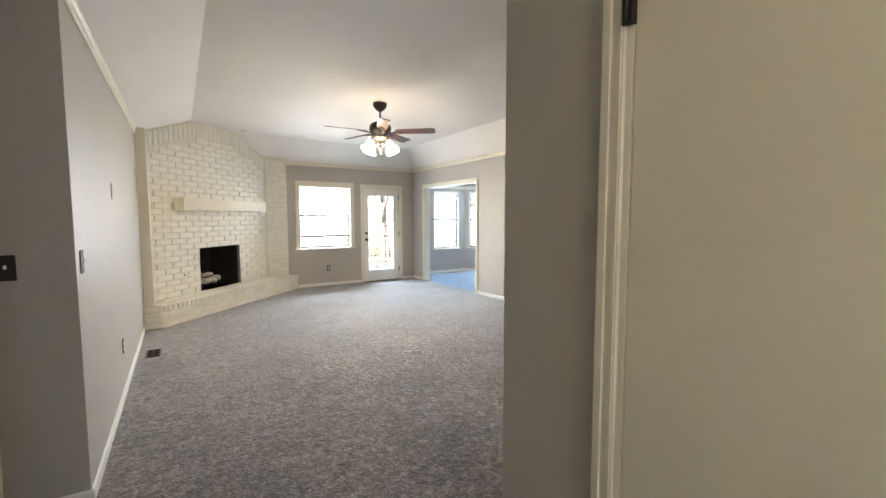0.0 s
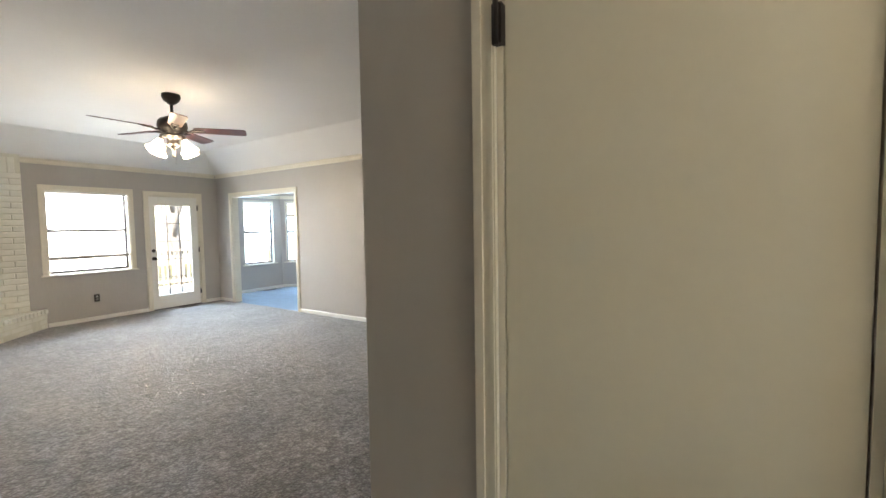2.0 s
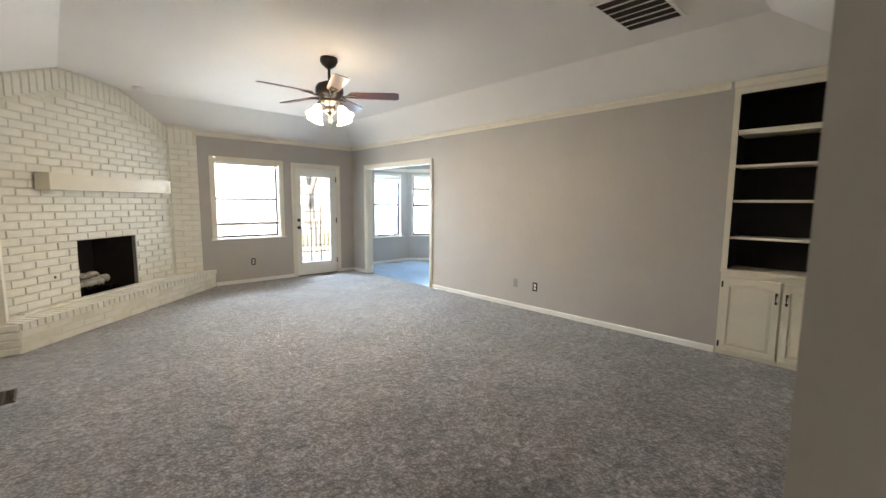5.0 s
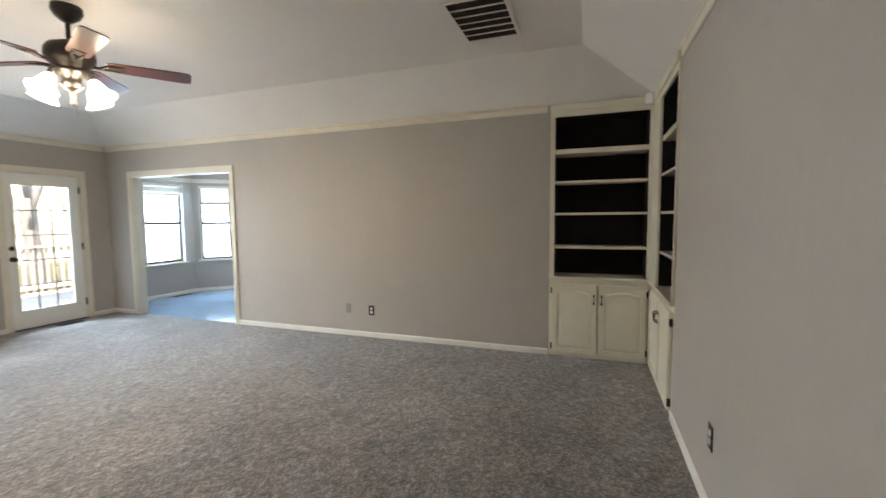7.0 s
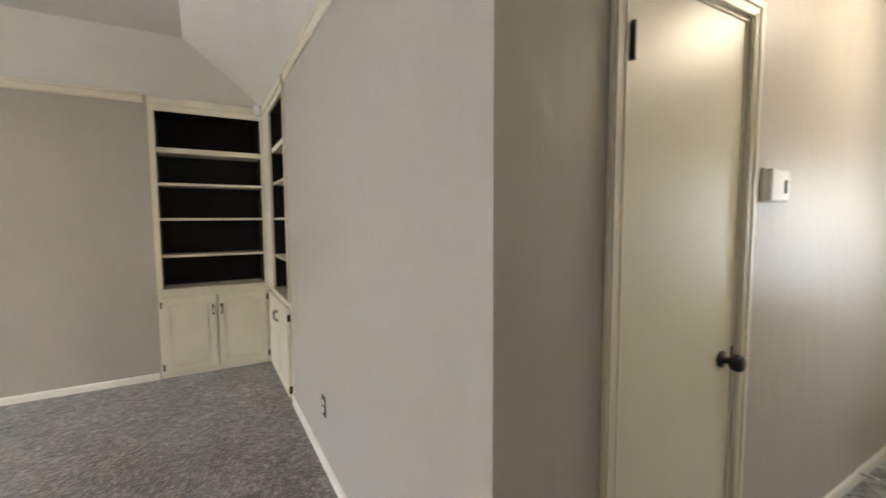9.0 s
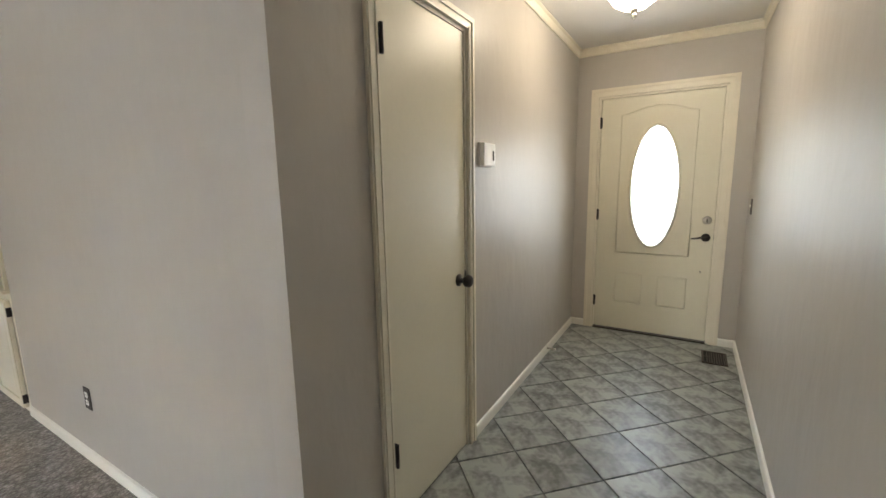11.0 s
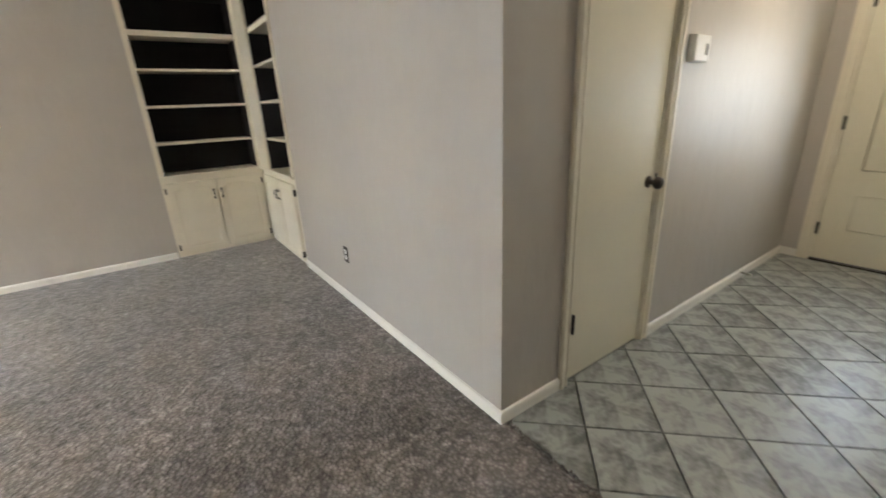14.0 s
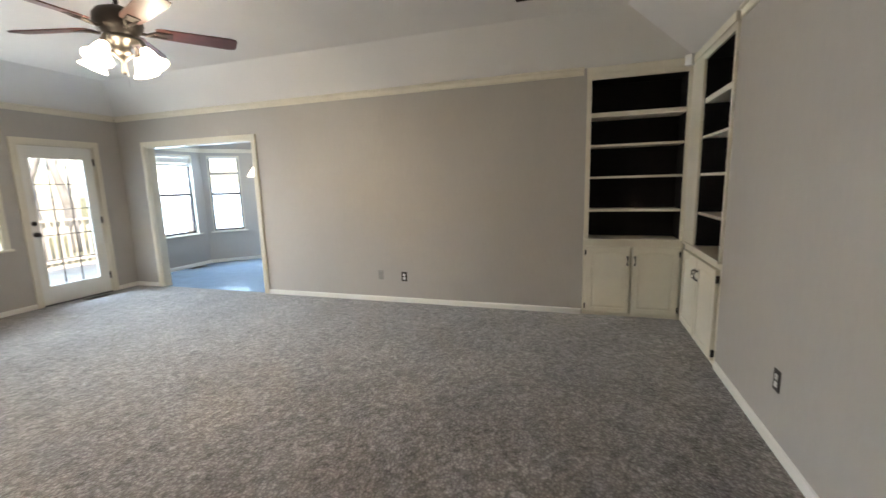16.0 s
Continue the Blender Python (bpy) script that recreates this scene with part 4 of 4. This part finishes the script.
for k in range(4):
    a = 17 + 90 * k
    m = pose(0, 0, 0, 0, 0, a) @ pose(0.150, 0, -0.47, 0, -30, 0)
    ob = new("shade", shade_me)
    ob.parent, ob.matrix_basis = fan, m
    tagged(ob, "lit frosted bell-shaped glass shade")
    bd = bpy.data.lights.new("bulb", "POINT")
    bd.energy, bd.color, bd.shadow_soft_size = FAN_BULB, (1.0, 0.78, 0.53), 0.03
    bulb = new("bulb", bd)
    bulb.parent, bulb.matrix_basis = fan, m @ pose(0, 0, -0.09)
    s = tube(bmesh.new(), [(0.05, 0, -0.42), (0.10, 0, -0.40), (0.14, 0, -0.42), (0.153, 0, -0.476)], [0.008, 0.008, 0.012, 0.024], 10)
    part("shade_arm", s, PEWTER, fan, "dark pewter shade arm", pose(0, 0, 0, 0, 0, a))
part("pull_chain", tube(bmesh.new(), [(0.02, 0, -0.52), (0.02, 0, -0.70)], 0.0018, 6), NICKEL, fan)

# ---- hall ceiling light and pendant ----
dome = thing("flush_ceiling_light", "lit alabaster bowl ceiling light with brass finial", "ceiling light", pose(0.335, -0.90, 2.56))
part("pan", lathe([(0.15, 0), (0.16, -0.01), (0.155, -0.04), (0.14, -0.045)], 32), NICKEL, dome)
part("bowl", lathe([(0.160, -0.046), (0.165, -0.07), (0.152, -0.12), (0.117, -0.17), (0.066, -0.205), (0.001, -0.215)], 36), DOME, dome, "glowing alabaster glass bowl")
part("finial", lathe([(0.022, -0.213), (0.022, -0.222), (0.008, -0.23), (0.016, -0.245), (0.016, -0.255), (0.001, -0.27)], 16), NICKEL, dome)
for k in range(3):
    part("clip", boxes((0.152, 0.169, -0.006, 0.006, -0.085, -0.02)), NICKEL, dome, m=pose(0, 0, 0, 0, 0, 60 + 120 * k))
pend = thing("pendant_light", "lit white glass pendant in the breakfast room", "pendant light", pose(6.45, 7.72, 2.45))
part("rod", tube(bmesh.new(), [(0, 0, -0.01), (0, 0, -0.64)], 0.006, 8), NICKEL, pend)
part("canopy", lathe([(0.06, 0), (0.055, -0.02), (0.01, -0.03)], 20), NICKEL, pend)
part("shade", lathe([(0.03, -0.63), (0.05, -0.66), (0.10, -0.74), (0.13, -0.79), (0.12, -0.80), (0.001, -0.80)], 24), PEND, pend, "glowing white glass shade")


# ---- vents ----
def floor_register(x, y, turn, w, d, label):
    v = thing("floor_vent", label, "vent", pose(x, y, 0.004, 0, 0, turn), "floor vents")
    part("backing", boxes((-w / 2 + 0.012, w / 2 - 0.012, -d / 2 + 0.012, d / 2 - 0.012, 0.0, 0.002)), DARK, v)
    part("frame", boxes((-w / 2, w / 2, -d / 2, -d / 2 + 0.014, 0, 0.006), (-w / 2, w / 2, d / 2 - 0.014, d / 2, 0, 0.006), (-w / 2, -w / 2 + 0.014, -d / 2 + 0.014, d / 2 - 0.014, 0, 0.006), (w / 2 - 0.014, w / 2, -d / 2 + 0.014, d / 2 - 0.014, 0, 0.006)), GRILLE, v)
    n = int((w - 0.028) / 0.016)
    for k in range(n):
        x0 = -w / 2 + 0.018 + k * 0.016
        part("slat", boxes((x0, x0 + 0.006, -d / 2 + 0.014, d / 2 - 0.014, 0.002, 0.005)), GRILLE, v)
    part("crossbar", boxes((-w / 2 + 0.014, w / 2 - 0.014, -0.005, 0.005, 0.0052, 0.0062)), GRILLE, v)
    return v


floor_register(-0.245, 5.175, 90, 0.28, 0.13, "brown metal floor vent set in the carpet")
floor_register(-0.245, -1.93, 0, 0.17, 0.26, "brown metal floor vent in the hall tiles")
floor_register(3.95, 8.36, 0, 0.30, 0.11, "brown metal floor vent before the back door")
floor_register(5.95, 8.80, 0, 0.30, 0.11, "brown metal floor vent below the bay window")

rv = thing("ceiling_return_vent", "white framed ceiling return grille, brown inside", "vent", pose(3.40, 2.365, TOP))
rw, rd = 0.67, 0.45
part("frame", boxes((-rw / 2, rw / 2, -rd / 2, -rd / 2 + 0.03, -0.012, 0), (-rw / 2, rw / 2, rd / 2 - 0.03, rd / 2, -0.012, 0), (-rw / 2, -rw / 2 + 0.03, -rd / 2 + 0.03, rd / 2 - 0.03, -0.012, 0), (rw / 2 - 0.03, rw / 2, -rd / 2 + 0.03, rd / 2 - 0.03, -0.012, 0), bevel=0.002), CEIL, rv, "off-white metal frame")
part("filter", boxes((-rw / 2 + 0.03, rw / 2 - 0.03, -rd / 2 + 0.03, rd / 2 - 0.03, -0.003, -0.001)), GRILLE, rv, "brown dusty filter")
for k in range(1, 6):
    x = -rw / 2 + 0.03 + (rw - 0.06) * k / 6
    part("rib", boxes((x - 0.005, x + 0.005, -rd / 2 + 0.03, rd / 2 - 0.03, -0.012, -0.004)), CEIL, rv)
n = 46
fm = mesh("fin", boxes((-0.0012, 0.0012, -rd / 2 + 0.03, rd / 2 - 0.03, -0.0085, -0.0035)), GRILLE)
for k in range(n):
    ob = new("fin", fm)
    ob.parent = rv
    ob.location = (-rw / 2 + 0.036 + (rw - 0.072) * k / (n - 1), 0, 0)

sd = thing("smoke_detector", "small white smoke detector on the ceiling", "smoke detector", pose(1.01, 7.64, TOP))
part("base", lathe([(0.062, 0), (0.062, -0.01), (0.055, -0.014)], 24), PLASTIC, sd)
part("cap", lathe([(0.052, -0.013), (0.05, -0.03), (0.035, -0.038), (0.001, -0.04)], 24), PLASTIC, sd)

sensor = thing("motion_detector", "white corner detector above the bookcases", "sensor", pose(EX - 0.055, SY + 0.055, 2.42, 0, 0, 45))
part("body", boxes((-0.035, 0.035, -0.025, 0.03, 0, 0.10), bevel=0.012), PLASTIC, sensor)
part("lens", boxes((-0.025, 0.025, -0.03, -0.022, 0.015, 0.06), bevel=0.004), PLASTIC, sensor)


# ---- plates on the walls ----
def outlet(m, label="pewter outlet plate with two white sockets"):
    o = thing("outlet", label, "outlet", m, "outlets")
    part("cover_plate", boxes((-0.036, 0.036, -0.006, -0.001, -0.058, 0.058), bevel=0.002), PLATE, o)
    for z in (-0.021, 0.021):
        s = part("socket", boxes((-0.015, 0.015, -0.009, -0.006, z - 0.014, z + 0.014), bevel=0.002), PLASTIC, o, "white socket face")
        for x in (-0.006, 0.006):
            part("slot", boxes((x - 0.001, x + 0.001, -0.0095, -0.0088, z - 0.003, z + 0.006)), DARK, s)
    part("screw", lathe([(0.003, 0), (0.003, 0.002), (0.001, 0.0025)], 8, m=pose(0, 0, 0, 90).to_3x3(), at=(0, -0.006, 0)), NICKEL, o)
    return o


outlet(pose(EX, 4.035, 0.325, 0, 0, -90))
outlet(pose(2.535, SY, 0.372, 0, 0, 180))
outlet(pose(2.62, NY, 0.361))
outlet(pose(WX, 4.13, 0.384, 0, 0, 90))


def blank(m, w, h, label, material=WALL):
    o = thing("cover_plate", label, "wall plate", m)
    part("plate", boxes((-w / 2, w / 2, -0.007, -0.001, -h / 2, h / 2), bevel=0.002), material, o)
    part("screw", lathe([(0.003, 0), (0.003, 0.002), (0.001, 0.0025)], 8, m=pose(0, 0, 0, 90).to_3x3(), at=(0, -0.007, h * 0.35)), NICKEL, o)
    return o


blank(pose(EX, 4.345, 0.335, 0, 0, -90), 0.07, 0.115, "blank grey wall plate beside the outlet", GREY)
blank(pose(WX, 4.024, 1.61, 0, 0, 90), 0.07, 0.115, "blank plate painted over on the wall")


def switch(m, gangs, label):
    w = 0.035 + 0.046 * (gangs - 1)
    o = thing("light_switch", label, "light switch", m, "light switches")
    part("cover_plate", boxes((-w, w, -0.006, -0.001, -0.058, 0.058), bevel=0.002), PLATE, o)
    for k in range(gangs):
        x = (k - (gangs - 1) / 2) * 0.046
        part("toggle", boxes((x - 0.005, x + 0.005, -0.016, -0.006, -0.004, 0.014), bevel=0.002), PLASTIC, o, "white toggle")
    return o


switch(pose(WX, 2.72, 1.19, 0, 0, 90), 1, "pewter switch plate by the room corner")
switch(pose(-0.625, 2.6, 1.185), 1, "pewter switch plate on the corridor wall")
switch(pose(HX0, -2.05, 1.19, 0, 0, 90), 1, "pewter switch plate beside the front door")

th = thing("thermostat", "white boxy thermostat on the hall wall", "thermostat", pose(HX1, -0.246, 1.552, 0, 0, -90))
part("base", boxes((-0.08, 0.08, -0.012, -0.001, -0.062, 0.062), bevel=0.003), PLASTIC, th)
part("cover", boxes((-0.075, 0.008, -0.034, -0.012, -0.058, 0.058), bevel=0.005), PLASTIC, th)
part("dial_cover", boxes((0.012, 0.075, -0.03, -0.012, -0.058, 0.058), bevel=0.005), PLASTIC, th)
part("lever", boxes((0.038, 0.05, -0.034, -0.03, -0.03, 0.02), bevel=0.001), PLATE, th, "grey setting slide")

ds = thing("door_stop", "nickel spring door stop on the baseboard", "door stop", pose(HX1 - 0.014, -1.42, 0.045, 0, -90, 0))
part("spring", lathe([(0.010, 0), (0.010, 0.006)] + [(0.0065 + 0.0015 * (k % 2), 0.006 + 0.003 * k) for k in range(18)], 10), NICKEL, ds)
part("tip", lathe([(0.008, 0.058), (0.009, 0.062), (0.009, 0.07), (0.001, 0.074)], 12), PLASTIC, ds, "white rubber tip")

# ---- outdoors ----
struct("ground", boxes((-150, 150, -150, 220, -0.7, -0.5)), GRASS, "dry lawn reaching the horizon", "ground")
deck = thing("deck", "weathered wooden deck behind the house", "deck", pose(4.4, 10.4, -0.06))
part("deck_frame", boxes((-3.9, 4.6, -1.2, 2.0, -0.44, -0.03)), DECK, deck)
pm = mesh("plank", boxes((-3.9, 4.6, 0, 0.135, -0.028, 0.0)), DECK)
for k in range(23):
    ob = new("plank", pm)
    ob.parent, ob.location = deck, (0, -1.2 + 0.14 * k, 0)
rail = thing("deck_railing", "weathered wooden deck railing with square balusters", "railing", pose(4.4, 12.3, -0.06))
part("top_rail", boxes((-3.9, 4.6, -0.07, 0.07, 0.93, 0.97), bevel=0.004), DECK, rail)
part("bottom_rail", boxes((-3.9, 4.6, -0.02, 0.02, 0.08, 0.16)), DECK, rail)
bmz = mesh("baluster", boxes((-0.02, 0.02, -0.02, 0.02, 0.0, 0.93)), DECK)
for k in range(66):
    ob = new("baluster", bmz)
    ob.parent, ob.location = rail, (-3.85 + 0.13 * k, 0.045, 0)
pz = mesh("post", boxes((-0.045, 0.045, -0.045, 0.045, 0.0, 1.05), bevel=0.004), DECK)
for k in range(5):
    ob = new("post", pz)
    ob.parent, ob.location = rail, (-3.85 + 2.1 * k, -0.001, 0.001)


def tree(x, y, height, r, seed, leaves):
    rng = random.Random(seed)
    t = thing("tree", "bare-limbed garden tree with sparse dry leaves", "tree", pose(x, y, -0.52), "garden trees")
    trunk, tips = bmesh.new(), []

    def limb(p, way, length, rad, depth):
        pts, rs, q = [p], [rad], p.copy()
        for k in range(4):
            way = (way + Vector((rng.uniform(-0.22, 0.22), rng.uniform(-0.22, 0.22), rng.uniform(-0.05, 0.16)))).normalized()
            q = q + way * length / 4
            pts.append(q.copy()), rs.append(rad * (1 - 0.13 * (k + 1)))
        tube(trunk, pts, rs, 8 if depth < 2 else 5)
        if depth >= 2:
            tips.extend(pts[2:])
        if depth < 4:
            for _ in range(3 if depth else 4):
                a = rng.uniform(0, 2 * math.pi)
                side = Vector((math.cos(a), math.sin(a), rng.uniform(0.3, 0.9)))
                limb(pts[rng.choice((2, 3, 4))], (way * 0.6 + side * 0.8).normalized(), length * rng.uniform(0.55, 0.75), rs[-1] * 0.72, depth + 1)

    limb(Vector((0, 0, 0)), Vector((0, 0, 1)), height * 0.42, r, 0)
    part("trunk", trunk, BARK, t)
    cr = bmesh.new()
    for _ in range(leaves):
        p = rng.choice(tips) + Vector((rng.gauss(0, 0.18), rng.gauss(0, 0.18), rng.gauss(0, 0.18)))
        a, b = Vector((rng.gauss(0, 1), rng.gauss(0, 1), rng.gauss(0, 1))).normalized() * 0.05, Vector((rng.gauss(0, 1), rng.gauss(0, 1), rng.gauss(0, 1))).normalized() * 0.035
        cr.faces.new([cr.verts.new(p + v) for v in (-a, b, a, -b)])
    part("crown", cr, LEAF, t)


tree(6.7, 14.6, 8.0, 0.20, 4, 1200)
tree(4.0, 19.0, 9.0, 0.22, 9, 1800)
tree(9.5, 18.0, 8.5, 0.20, 12, 1800)
fence = thing("fence", "weathered wooden board fence behind the lawn", "fence", pose(4, 25, -0.5))
fm2 = mesh("board", boxes((0, 0.145, 0, 0.02, 0, 1.8)), DECK)
for k in range(140):
    ob = new("board", fm2)
    ob.parent, ob.location = fence, (-11 + 0.15 * k, 0, random.uniform(-0.01, 0.01))
for z in (0.3, 1.4):
    part("rail", boxes((-11, 10, 0.021, 0.06, z, z + 0.09)), DECK, fence)

# ---- hall tiles ----
SIDE, GAP, DIAG = 0.315, 0.006, 0.445
TX, TY = 0.037, 0.1225


def clipped(poly, x0, x1, y0, y1):
    for axis, lim, sign in ((0, x0, 1), (0, x1, -1), (1, y0, 1), (1, y1, -1)):
        out = []
        for k, p in enumerate(poly):
            q = poly[(k + 1) % len(poly)]
            dp, dq = sign * (p[axis] - lim), sign * (q[axis] - lim)
            if dp >= 0:
                out.append(p)
            if dp * dq < 0:
                s = dp / (dp - dq)
                out.append((p[0] + s * (q[0] - p[0]), p[1] + s * (q[1] - p[1])))
        poly = out
        if len(poly) < 3:
            return []
    return poly


floor_ob = bpy.data.objects["floor"]
half = (DIAG - GAP * 1.414) / 2
full = None
for i in range(-12, 13):
    for j in range(-12, 13):
        cx, cy = TX + (i + j) * DIAG / 2, TY + DIAG / 2 + (i - j) * DIAG / 2
        ring = [(cx + half, cy), (cx, cy + half), (cx - half, cy), (cx, cy - half)]
        poly = clipped(ring, HX0 - 0.01, HX1 + 0.01, HY - 0.01, SY - 0.008)
        if len(poly) < 3:
            continue
        tile = bmesh.new()
        prism(tile, [(x - cx, y - cy) for x, y in poly], -0.013, 0.0)
        top = [v for v in tile.verts if v.co.z > -0.001]
        for v in top:
            v.co.x, v.co.y = v.co.x * 0.992, v.co.y * 0.992
        ob = new("tile", mesh("tile", tile, TILE))
        ob.parent = floor_ob
        ob.matrix_basis = pose(cx, cy, random.uniform(-0.0006, 0.0006))
